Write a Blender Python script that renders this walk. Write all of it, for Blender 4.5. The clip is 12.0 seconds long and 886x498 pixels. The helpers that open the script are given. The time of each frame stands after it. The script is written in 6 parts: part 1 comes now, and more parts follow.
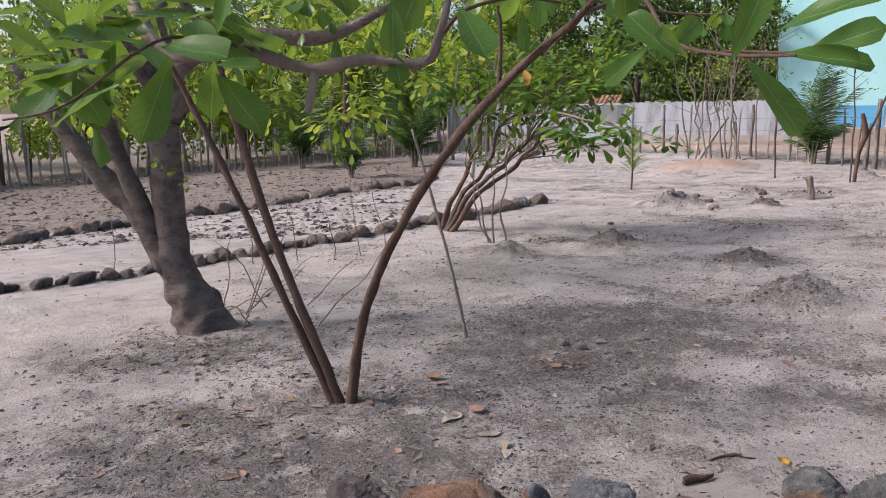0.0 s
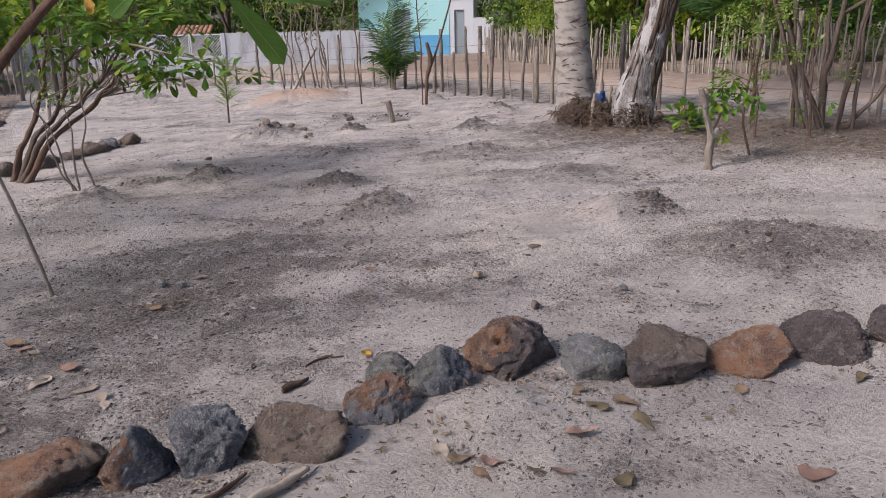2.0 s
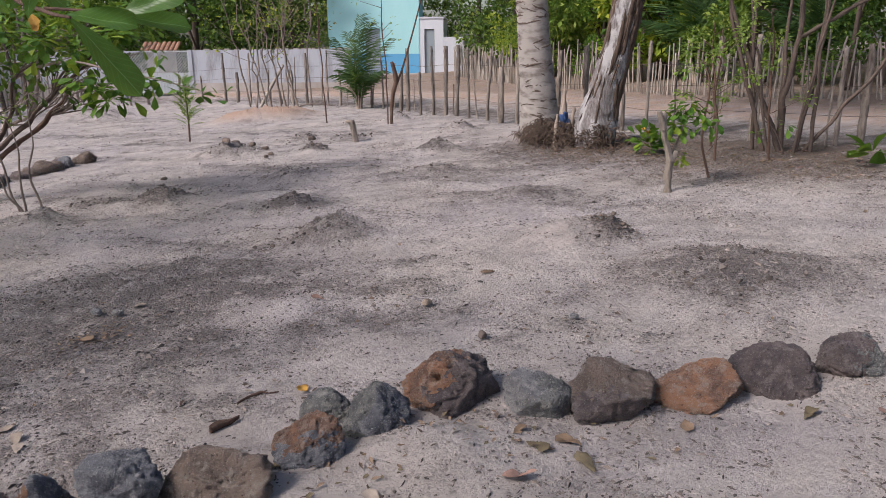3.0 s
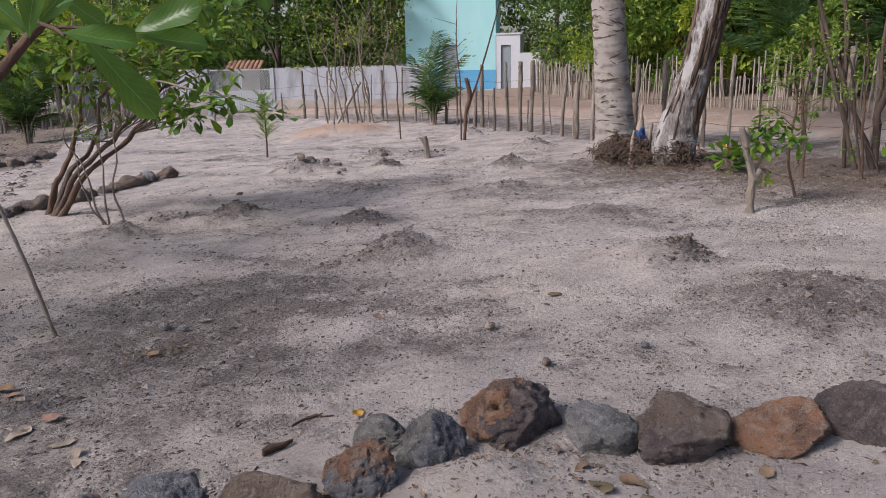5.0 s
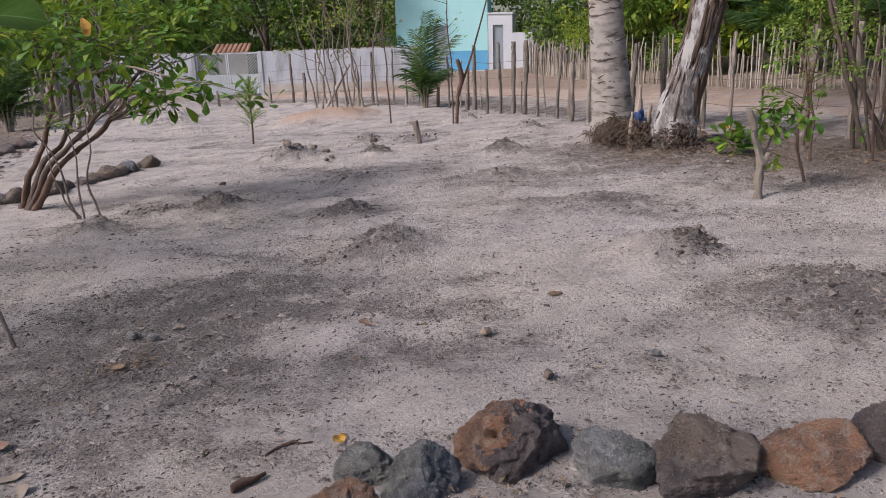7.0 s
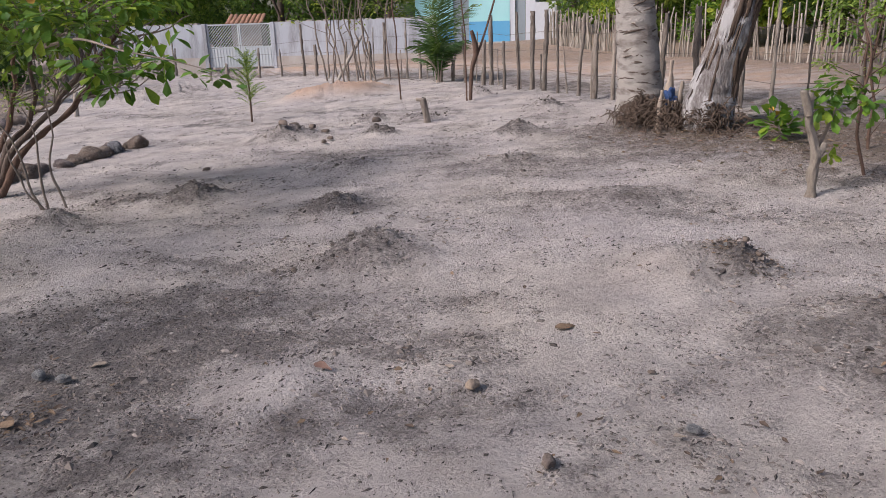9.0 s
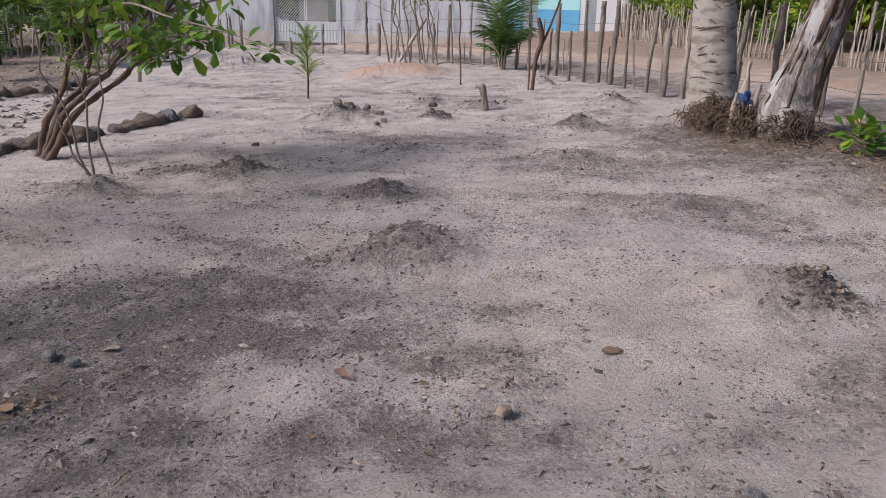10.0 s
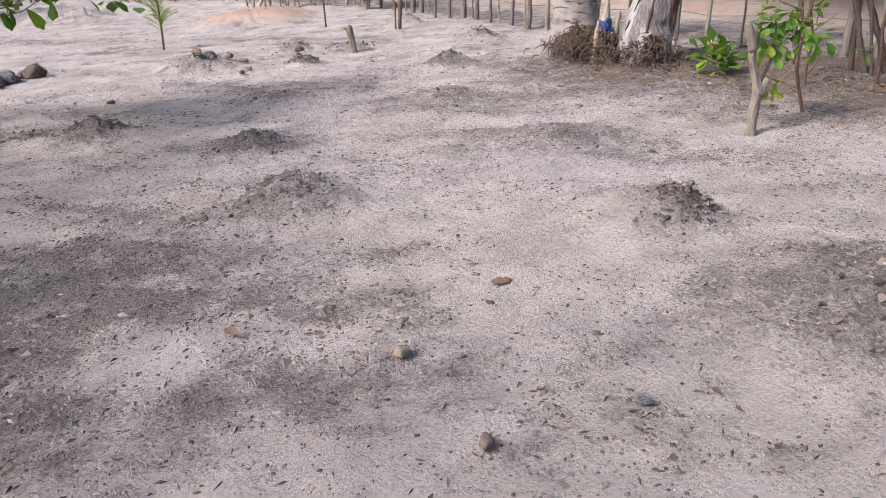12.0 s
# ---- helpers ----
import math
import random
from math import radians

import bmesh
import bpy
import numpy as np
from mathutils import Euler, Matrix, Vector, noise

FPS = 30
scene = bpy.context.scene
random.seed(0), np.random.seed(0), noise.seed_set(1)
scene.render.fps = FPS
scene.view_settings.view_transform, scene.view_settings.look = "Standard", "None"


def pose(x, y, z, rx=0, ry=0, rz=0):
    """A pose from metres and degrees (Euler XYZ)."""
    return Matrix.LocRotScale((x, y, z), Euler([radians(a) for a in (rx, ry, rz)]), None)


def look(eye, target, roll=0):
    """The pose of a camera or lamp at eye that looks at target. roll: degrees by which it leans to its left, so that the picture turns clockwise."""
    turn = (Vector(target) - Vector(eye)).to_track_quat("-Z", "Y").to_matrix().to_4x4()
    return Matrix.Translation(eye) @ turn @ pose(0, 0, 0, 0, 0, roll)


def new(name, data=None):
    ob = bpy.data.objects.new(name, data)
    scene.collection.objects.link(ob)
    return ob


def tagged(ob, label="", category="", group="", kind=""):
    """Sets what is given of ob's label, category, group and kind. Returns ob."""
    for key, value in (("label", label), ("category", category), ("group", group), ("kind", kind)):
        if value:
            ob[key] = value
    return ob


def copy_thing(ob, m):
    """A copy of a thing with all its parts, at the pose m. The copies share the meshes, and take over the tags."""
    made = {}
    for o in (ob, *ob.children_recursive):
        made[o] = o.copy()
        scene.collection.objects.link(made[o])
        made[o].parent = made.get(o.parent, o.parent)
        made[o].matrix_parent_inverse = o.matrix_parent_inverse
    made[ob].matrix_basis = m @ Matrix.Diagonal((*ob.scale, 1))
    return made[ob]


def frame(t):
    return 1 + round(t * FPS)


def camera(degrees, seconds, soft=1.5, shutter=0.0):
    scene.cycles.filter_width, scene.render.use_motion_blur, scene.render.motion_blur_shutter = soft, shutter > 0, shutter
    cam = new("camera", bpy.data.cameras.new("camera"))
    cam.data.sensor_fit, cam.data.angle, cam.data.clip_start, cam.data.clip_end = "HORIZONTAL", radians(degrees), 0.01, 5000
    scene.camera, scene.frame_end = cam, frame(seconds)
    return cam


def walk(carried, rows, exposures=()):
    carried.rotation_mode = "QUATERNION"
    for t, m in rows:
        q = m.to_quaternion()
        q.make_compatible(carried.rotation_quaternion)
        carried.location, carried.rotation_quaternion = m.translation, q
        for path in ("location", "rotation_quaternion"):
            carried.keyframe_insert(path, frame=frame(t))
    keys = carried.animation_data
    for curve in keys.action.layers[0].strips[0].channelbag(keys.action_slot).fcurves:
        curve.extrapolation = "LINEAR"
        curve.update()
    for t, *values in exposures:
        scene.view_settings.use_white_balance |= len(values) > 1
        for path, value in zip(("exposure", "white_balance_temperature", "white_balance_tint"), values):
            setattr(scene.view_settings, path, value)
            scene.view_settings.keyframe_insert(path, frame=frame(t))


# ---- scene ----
cam = camera(61.3, 12.0, soft=0.9)
PATH = [
    (0, (0.271, 0.166, 1.511), (0.146, 2.132, 1.165), -3.5),
    (0.5, (0.397, 0.195, 1.483), (0.76, 2.105, 1.013), -4.0),
    (1, (0.466, 0.146, 1.482), (1.124, 1.945, 0.907), -3.5),
    (1.5, (0.442, 0.077, 1.492), (1.235, 1.815, 0.899), -3.5),
    (2, (0.406, 0.018, 1.502), (1.224, 1.748, 0.922), -3.9),
    (2.5, (0.455, 0.028, 1.502), (1.31, 1.743, 0.928), -3.5),
    (3, (0.604, 0.079, 1.509), (1.494, 1.787, 0.969), -3.3),
    (3.2, (0.669, 0.105, 1.5), (1.549, 1.829, 0.998), -2.9),
    (4.8, (0.724, 0.154, 1.504), (1.469, 1.945, 1.016), -3.7),
    (5, (0.714, 0.166, 1.505), (1.431, 1.968, 1.016), -3.9),
    (5.5, (0.71, 0.195, 1.501), (1.365, 2.021, 1.014), -4.3),
    (6, (0.754, 0.214, 1.506), (1.391, 2.044, 1.013), -4.1),
    (6.5, (0.809, 0.346, 1.49), (1.461, 2.162, 0.963), -4.0),
    (7, (0.877, 0.502, 1.502), (1.6, 2.288, 0.966), -4.6),
    (7.2, (0.926, 0.566, 1.489), (1.663, 2.346, 0.952), -5.0),
    (8.8, (1.381, 1.199, 1.482), (2.04, 2.993, 0.894), -5.3),
    (9, (1.41, 1.264, 1.473), (2.065, 3.056, 0.872), -4.7),
    (9.5, (1.515, 1.425, 1.464), (2.107, 3.222, 0.813), -3.4),
    (10, (1.559, 1.548, 1.455), (2.08, 3.373, 0.825), -1.6),
    (10.5, (1.513, 1.579, 1.457), (1.99, 3.416, 0.826), -2.4),
    (11, (1.478, 1.581, 1.45), (1.916, 3.417, 0.788), -3.8),
    (11.5, (1.499, 1.597, 1.428), (1.99, 3.376, 0.658), -4.4),
    (12, (1.559, 1.572, 1.434), (2.343, 3.238, 0.653), -3.5),
]
# the yard rises gently to the right of the walk: all places are taken on its slope
SLOPE = Matrix.Rotation(radians(-2.7), 4, (0.338, 0.941, 0.0))
walk(cam, [(t, SLOPE @ look(eye, target, roll)) for t, eye, target, roll in PATH],
     [(0, 0.28, 6500, 13), (0.6, 0.15, 6500, 13), (2.5, 0.05, 6500, 13), (5.5, -0.02, 6500, 13), (7.2, 0.0, 6500, 13), (9.0, 0.1, 6500, 13), (9.5, 0.2, 6500, 13),
      (10.0, 0.07, 6500, 13), (10.5, 0.02, 6500, 13), (11.0, 0.14, 6500, 13), (11.5, 0.45, 6500, 13), (12.0, 0.6, 6500, 13)])


def P(x, y, z=0.0):
    """A place on the yard's slope; z above the ground."""
    return SLOPE @ Vector((x, y, z))


# ---- world and light ----
world = bpy.data.worlds.new("world")
scene.world = world
world.use_nodes = True
wn = world.node_tree.nodes
sky = wn.new("ShaderNodeTexSky")
sky.sky_type, sky.sun_disc = "NISHITA", False
sky.sun_elevation, sky.sun_rotation = radians(42), radians(268)
sky.air_density, sky.dust_density, sky.ozone_density = 1.0, 3.0, 1.0
world.node_tree.links.new(sky.outputs[0], wn["Background"].inputs[0])
wn["Background"].inputs[1].default_value = 0.15
sun = new("sun", bpy.data.lights.new("sun", "SUN"))
sun.data.energy, sun.data.angle, sun.data.color = 3.3, radians(15), (1.0, 0.965, 0.92)
sun.matrix_world = look((-22.2, -0.8, 20), (0, 0, 0))


# ---- materials ----
def mix(nt, fac, a, b):
    n = nt.nodes.new("ShaderNodeMix")
    n.data_type = "RGBA"
    for k, v in ((0, fac), (6, a), (7, b)):
        if isinstance(v, bpy.types.NodeSocket):
            nt.links.new(v, n.inputs[k])
        else:
            n.inputs[k].default_value = (*v, 1) if isinstance(v, tuple) and len(v) == 3 else v
    return n.outputs[2]


def math_node(nt, op, a, b=0.0):
    n = nt.nodes.new("ShaderNodeMath")
    n.operation = op
    for k, v in ((0, a), (1, b)):
        if isinstance(v, bpy.types.NodeSocket):
            nt.links.new(v, n.inputs[k])
        else:
            n.inputs[k].default_value = v
    return n.outputs[0]


def coords(nt, stretch=(1, 1, 1)):
    tc, mp = nt.nodes.new("ShaderNodeTexCoord"), nt.nodes.new("ShaderNodeMapping")
    mp.inputs["Scale"].default_value = stretch
    nt.links.new(tc.outputs["Object"], mp.inputs[0])
    return mp.outputs[0]


def noise_node(nt, vec, scale, detail=6, lo=0.35, hi=0.65, rough=0.6):
    n, r = nt.nodes.new("ShaderNodeTexNoise"), nt.nodes.new("ShaderNodeMapRange")
    n.inputs["Scale"].default_value, n.inputs["Detail"].default_value, n.inputs["Roughness"].default_value = scale, detail, rough
    nt.links.new(vec, n.inputs["Vector"])
    nt.links.new(n.outputs["Fac"], r.inputs[0])
    r.inputs[1].default_value, r.inputs[2].default_value = lo, hi
    return r.outputs[0]


def bump(nt, bsdf, height, strength, distance):
    b = nt.nodes.new("ShaderNodeBump")
    b.inputs["Strength"].default_value, b.inputs["Distance"].default_value = strength, distance
    nt.links.new(height, b.inputs["Height"])
    nt.links.new(b.outputs[0], bsdf.inputs["Normal"])


def base_mat(name, rough):
    m = bpy.data.materials.new(name)
    m.use_nodes = True
    b = m.node_tree.nodes["Principled BSDF"]
    b.inputs["Roughness"].default_value = rough
    b.inputs["Specular IOR Level"].default_value = 0.25
    return m, m.node_tree, b


def rough_mat(name, a, b2, c, big=1.5, small=30.0, rough=0.9, relief=0.006, stretch=(1, 1, 1), vary=0.25, strength=0.6, lo=0.35, hi=0.65):
    """A surface of two colours in large patches and a third in fine grain, with relief; it varies a little from object to object."""
    m, nt, b = base_mat(name, rough)
    v = coords(nt, stretch)
    info = nt.nodes.new("ShaderNodeObjectInfo")
    add = nt.nodes.new("ShaderNodeVectorMath")
    add.operation = "MULTIPLY_ADD"
    comb = nt.nodes.new("ShaderNodeCombineXYZ")
    for k in range(3):
        nt.links.new(info.outputs["Random"], comb.inputs[k])
    nt.links.new(comb.outputs[0], add.inputs[0])
    add.inputs[1].default_value = (37, 53, 19)
    nt.links.new(v, add.inputs[2])
    v = add.outputs[0]
    col = mix(nt, noise_node(nt, v, big, 6, lo, hi), a, b2)
    fine = noise_node(nt, v, small, 8, 0.3, 0.7, 0.7)
    col = mix(nt, math_node(nt, "MULTIPLY", fine, 0.6), col, c)
    hsv = nt.nodes.new("ShaderNodeHueSaturation")
    nt.links.new(col, hsv.inputs["Color"])
    val = math_node(nt, "ADD", math_node(nt, "MULTIPLY", info.outputs["Random"], vary), 1 - vary / 2)
    nt.links.new(val, hsv.inputs["Value"])
    nt.links.new(hsv.outputs[0], b.inputs["Base Color"])
    bump(nt, b, fine, strength, relief)
    return m


def rock_mat(name, a, b2, c, speck, big=9.0, relief=0.035):
    """Broken stone: two colours in blotches, a third in grain, dark pores and pale mineral specks."""
    m, nt, b = base_mat(name, 0.92)
    info = nt.nodes.new("ShaderNodeObjectInfo")
    add = nt.nodes.new("ShaderNodeVectorMath")
    add.operation = "ADD"
    comb = nt.nodes.new("ShaderNodeCombineXYZ")
    for k in range(3):
        nt.links.new(math_node(nt, "MULTIPLY", info.outputs["Random"], 31.0 + 7 * k), comb.inputs[k])
    nt.links.new(comb.outputs[0], add.inputs[0])
    nt.links.new(coords(nt), add.inputs[1])
    v = add.outputs[0]
    col = mix(nt, noise_node(nt, v, big, 10, 0.45, 0.55, 0.7), a, b2)
    grain = noise_node(nt, v, 110.0, 8, 0.3, 0.7, 0.75)
    vein = noise_node(nt, v, 18.0, 9, 0.50, 0.62, 0.75)
    col = mix(nt, math_node(nt, "MULTIPLY", vein, 0.9), col, c)
    col = mix(nt, math_node(nt, "MULTIPLY", grain, 0.35), col, c)
    pore = noise_node(nt, v, 65.0, 5, 0.60, 0.70, 0.6)
    col = mix(nt, math_node(nt, "MULTIPLY", pore, 0.75), col, tuple(0.35 * q for q in b2))
    col = mix(nt, math_node(nt, "MULTIPLY", noise_node(nt, v, 190.0, 3, 0.63, 0.68, 0.5), 0.8), col, speck)
    geo = nt.nodes.new("ShaderNodeNewGeometry")
    worn = math_node(nt, "MULTIPLY", math_node(nt, "SUBTRACT", geo.outputs["Pointiness"], 0.53), 6.0)
    worn = math_node(nt, "MINIMUM", math_node(nt, "MAXIMUM", worn, 0.0), 0.6)
    col = mix(nt, worn, col, c)
    nt.links.new(col, b.inputs["Base Color"])
    h = math_node(nt, "SUBTRACT", math_node(nt, "ADD", grain, math_node(nt, "MULTIPLY", noise_node(nt, v, 30.0, 8, 0.2, 0.8, 0.7), 1.5)), pore)
    bump(nt, b, h, 1.0, relief * 1.7)
    return m


def leaf_mat(name, dark, light, pale, veins=False, gloss=0.45, through_=0.35):
    """Foliage: each leaf has its own green, with light coming through it; veins on leaves with a UV map."""
    m, nt, b = base_mat(name, gloss)
    geo = nt.nodes.new("ShaderNodeNewGeometry")
    ramp = nt.nodes.new("ShaderNodeValToRGB")
    ramp.color_ramp.elements[0].color, ramp.color_ramp.elements[1].color = (*dark, 1), (*pale, 1)
    e = ramp.color_ramp.elements.new(0.7)
    e.color = (*light, 1)
    nt.links.new(geo.outputs["Random Per Island"], ramp.inputs[0])
    col = ramp.outputs[0]
    col = mix(nt, math_node(nt, "MULTIPLY", noise_node(nt, coords(nt), 60.0, 4), 0.3), col, tuple(c * 0.6 for c in dark))
    if veins:
        uv, sep = nt.nodes.new("ShaderNodeUVMap"), nt.nodes.new("ShaderNodeSeparateXYZ")
        nt.links.new(uv.outputs[0], sep.inputs[0])
        side = math_node(nt, "ABSOLUTE", math_node(nt, "SUBTRACT", sep.outputs[1], 0.5))
        rib = math_node(nt, "LESS_THAN", side, 0.016)
        fan = math_node(nt, "SINE", math_node(nt, "MULTIPLY", math_node(nt, "SUBTRACT", sep.outputs[0], math_node(nt, "MULTIPLY", side, 0.5)), 62.0))
        lat = math_node(nt, "MULTIPLY", math_node(nt, "GREATER_THAN", fan, 0.92), 0.16)
        col = mix(nt, math_node(nt, "MAXIMUM", math_node(nt, "MULTIPLY", rib, 0.55), lat), col, tuple(min(1, c * 1.6 + 0.1) for c in light))
        bump(nt, b, fan, 0.08, 0.001)
    nt.links.new(col, b.inputs["Base Color"])
    tr, ad = nt.nodes.new("ShaderNodeBsdfTranslucent"), nt.nodes.new("ShaderNodeMixShader")
    nt.links.new(mix(nt, 0.5, col, (0.25, 0.35, 0.03)), tr.inputs[0])
    ad.inputs[0].default_value = through_
    nt.links.new(b.outputs[0], ad.inputs[1])
    nt.links.new(tr.outputs[0], ad.inputs[2])
    nt.links.new(ad.outputs[0], nt.nodes["Material Output"].inputs[0])
    return m


def ground_mat():
    """Pale sandy earth; the mesh's soil attribute holds where dug heaps and darker ground (r), red earth (g) and leaf
    litter (b) lie.
    """
    m, nt, b = base_mat("sandy_earth", 0.95)
    v = coords(nt)
    at = nt.nodes.new("ShaderNodeAttribute")
    at.attribute_name = "soil"
    sep = nt.nodes.new("ShaderNodeSeparateColor")
    nt.links.new(at.outputs["Color"], sep.inputs[0])
    grain = noise_node(nt, v, 90.0, 8, 0.3, 0.7, 0.75)
    wide = noise_node(nt, v, 0.8, 5, 0.36, 0.64, 0.6)
    blot = noise_node(nt, coords(nt, (0.9, 1.3, 1.0)), 2.2, 9, 0.40, 0.63, 0.66)
    speck = noise_node(nt, v, 26.0, 8, 0.57, 0.66, 0.8)
    pale = mix(nt, wide, (0.61, 0.538, 0.50), (0.57, 0.508, 0.508))
    col = mix(nt, blot, pale, mix(nt, wide, (0.43, 0.373, 0.347), (0.395, 0.348, 0.348)))
    col = mix(nt, math_node(nt, "MULTIPLY", grain, 0.4), col, (0.47, 0.415, 0.39))
    crumb = noise_node(nt, v, 4.5, 12, 0.0, 1.0, 0.72)
    fine = noise_node(nt, v, 48.0, 6, 0.0, 1.0, 0.7)
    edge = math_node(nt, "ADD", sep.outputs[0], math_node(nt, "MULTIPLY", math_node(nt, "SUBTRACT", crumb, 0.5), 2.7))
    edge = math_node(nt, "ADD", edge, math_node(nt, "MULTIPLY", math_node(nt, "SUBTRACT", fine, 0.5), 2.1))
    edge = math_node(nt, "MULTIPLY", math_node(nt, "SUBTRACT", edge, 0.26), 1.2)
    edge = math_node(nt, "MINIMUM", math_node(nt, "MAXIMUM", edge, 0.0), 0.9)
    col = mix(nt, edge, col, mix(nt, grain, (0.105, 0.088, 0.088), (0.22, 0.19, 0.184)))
    col = mix(nt, sep.outputs[1], col, mix(nt, grain, (0.44, 0.28, 0.20), (0.55, 0.385, 0.29)))
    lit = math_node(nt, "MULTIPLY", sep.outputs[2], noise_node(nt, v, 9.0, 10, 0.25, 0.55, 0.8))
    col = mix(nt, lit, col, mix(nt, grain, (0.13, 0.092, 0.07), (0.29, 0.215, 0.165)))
    col = mix(nt, math_node(nt, "MULTIPLY", speck, 0.4), col, (0.14, 0.115, 0.108))
    nt.links.new(col, b.inputs["Base Color"])
    h = math_node(nt, "ADD", noise_node(nt, v, 12.0, 8, 0.2, 0.8, 0.7), math_node(nt, "ADD", math_node(nt, "MULTIPLY", grain, 0.3), math_node(nt, "MULTIPLY", noise_node(nt, v, 38.0, 5, 0.3, 0.75, 0.65), math_node(nt, "ADD", math_node(nt, "MULTIPLY", edge, 0.9), 0.15))))
    bump(nt, b, h, 1.0, 0.034)
    return m


M_GROUND = ground_mat()
M_ROCK_ORANGE = rock_mat("rust_rock", (0.50, 0.24, 0.135), (0.25, 0.135, 0.10), (0.54, 0.41, 0.34), (0.6, 0.52, 0.46), 7.0, 0.02)
M_ROCK_BLUE = rock_mat("blue_grey_rock", (0.105, 0.11, 0.145), (0.22, 0.22, 0.255), (0.46, 0.45, 0.47), (0.6, 0.6, 0.6), 7.0, 0.016)
M_ROCK_PALE = rock_mat("pale_grey_rock", (0.37, 0.36, 0.38), (0.19, 0.19, 0.215), (0.62, 0.595, 0.59), (0.7, 0.68, 0.66), 6.0, 0.018)
M_ROCK_BROWN = rock_mat("brown_rock", (0.33, 0.24, 0.20), (0.18, 0.128, 0.11), (0.48, 0.40, 0.35), (0.55, 0.48, 0.44), 9.0, 0.022)
M_ROCK_GREY = rock_mat("grey_rock", (0.27, 0.265, 0.265), (0.13, 0.135, 0.145), (0.48, 0.46, 0.44), (0.65, 0.62, 0.6), 8.0, 0.018)
M_ROCK_DARK = rock_mat("dark_purple_rock", (0.135, 0.108, 0.118), (0.225, 0.172, 0.17), (0.38, 0.32, 0.31), (0.45, 0.4, 0.38), 8.0, 0.022)
M_BARK = rough_mat("brown_bark", (0.105, 0.075, 0.062), (0.055, 0.042, 0.037), (0.17, 0.13, 0.112), 6, 50, 0.95, 0.012, (1, 1, 0.4))
M_STEM = rough_mat("reddish_stem", (0.11, 0.064, 0.048), (0.055, 0.034, 0.027), (0.18, 0.118, 0.092), 10, 70, 0.9, 0.008, (1, 1, 0.4))
M_GREY_STEM = rough_mat("grey_stem", (0.21, 0.165, 0.14), (0.12, 0.092, 0.08), (0.31, 0.26, 0.225), 10, 60, 0.9, 0.004, (1, 1, 0.3))
M_PALM = rough_mat("ringed_palm_bark", (0.50, 0.45, 0.425), (0.20, 0.155, 0.135), (0.56, 0.51, 0.485), 5, 40, 0.95, 0.025, (1, 1, 2.4), strength=0.9, lo=0.48, hi=0.62)
M_SCAR = rough_mat("dark_scar", (0.085, 0.06, 0.05), (0.13, 0.095, 0.08), (0.20, 0.155, 0.13), 8, 60, 0.95, 0.008)
M_PEEL = rough_mat("peeling_pale_bark", (0.46, 0.435, 0.445), (0.095, 0.068, 0.06), (0.56, 0.535, 0.545), 4.2, 24, 0.6, 0.02, (1.5, 1.5, 0.42), strength=0.9, lo=0.455, hi=0.515)
M_CASHEW = rough_mat("grey_brown_bark", (0.25, 0.195, 0.175), (0.10, 0.075, 0.068), (0.34, 0.28, 0.255), 7, 45, 0.95, 0.025, (1, 1, 1.6), strength=0.9, lo=0.42, hi=0.6)
M_FIBRE = rough_mat("dark_fibre", (0.045, 0.03, 0.024), (0.095, 0.065, 0.05), (0.17, 0.125, 0.10), 8, 60, 0.95, 0.006, (1, 1, 0.3), 0.9)
M_POST = rough_mat("weathered_post", (0.33, 0.27, 0.235), (0.115, 0.085, 0.072), (0.42, 0.37, 0.335), 9, 34, 0.95, 0.025, (1, 1, 0.25), 0.6, 1.0, 0.42, 0.6)
M_STAKE = rough_mat("grey_stake", (0.36, 0.31, 0.275), (0.15, 0.12, 0.10), (0.45, 0.405, 0.37), 4, 40, 0.95, 0.006, (1, 1, 0.15), 0.5)
M_WALL = rough_mat("stained_whitewash", (0.40, 0.415, 0.47), (0.19, 0.18, 0.19), (0.45, 0.465, 0.52), 1.1, 9, 0.9, 0.004, (3.0, 3.0, 0.55), 0.0, 0.3, lo=0.46, hi=0.66)
M_WALL_BASE = rough_mat("bare_block", (0.33, 0.28, 0.25), (0.45, 0.42, 0.41), (0.38, 0.33, 0.30), 1.6, 12, 0.95, 0.006, (1, 1, 1), 0.0, 0.4)
M_TURQ = rough_mat("turquoise_paint", (0.34, 0.66, 0.70), (0.42, 0.72, 0.76), (0.38, 0.68, 0.72), 0.7, 12, 0.8, 0.002, (1, 1, 0.5), 0.0, 0.2)
M_BLUE = rough_mat("blue_paint", (0.10, 0.34, 0.60), (0.15, 0.41, 0.66), (0.12, 0.37, 0.62), 0.8, 12, 0.7, 0.002, (1, 1, 0.5), 0.0, 0.2)
M_WHITE = rough_mat("white_paint", (0.62, 0.63, 0.70), (0.54, 0.55, 0.62), (0.66, 0.67, 0.73), 0.8, 12, 0.8, 0.002, (1, 1, 0.5), 0.0, 0.2)
M_DOOR = rough_mat("grey_door_paint", (0.27, 0.31, 0.35), (0.22, 0.25, 0.28), (0.31, 0.35, 0.39), 2, 20, 0.6, 0.002, (1, 1, 0.3), 0.0, 0.2)
M_GATE = rough_mat("white_steel", (0.50, 0.53, 0.56), (0.42, 0.44, 0.46), (0.54, 0.565, 0.595), 2, 20, 0.5, 0.002, (1, 1, 0.4), 0.0, 0.2)
M_ROOF = rough_mat("clay_roof_tile", (0.36, 0.19, 0.13), (0.24, 0.12, 0.09), (0.42, 0.26, 0.19), 3, 30, 0.9, 0.006, (1, 1, 1), 0.3)
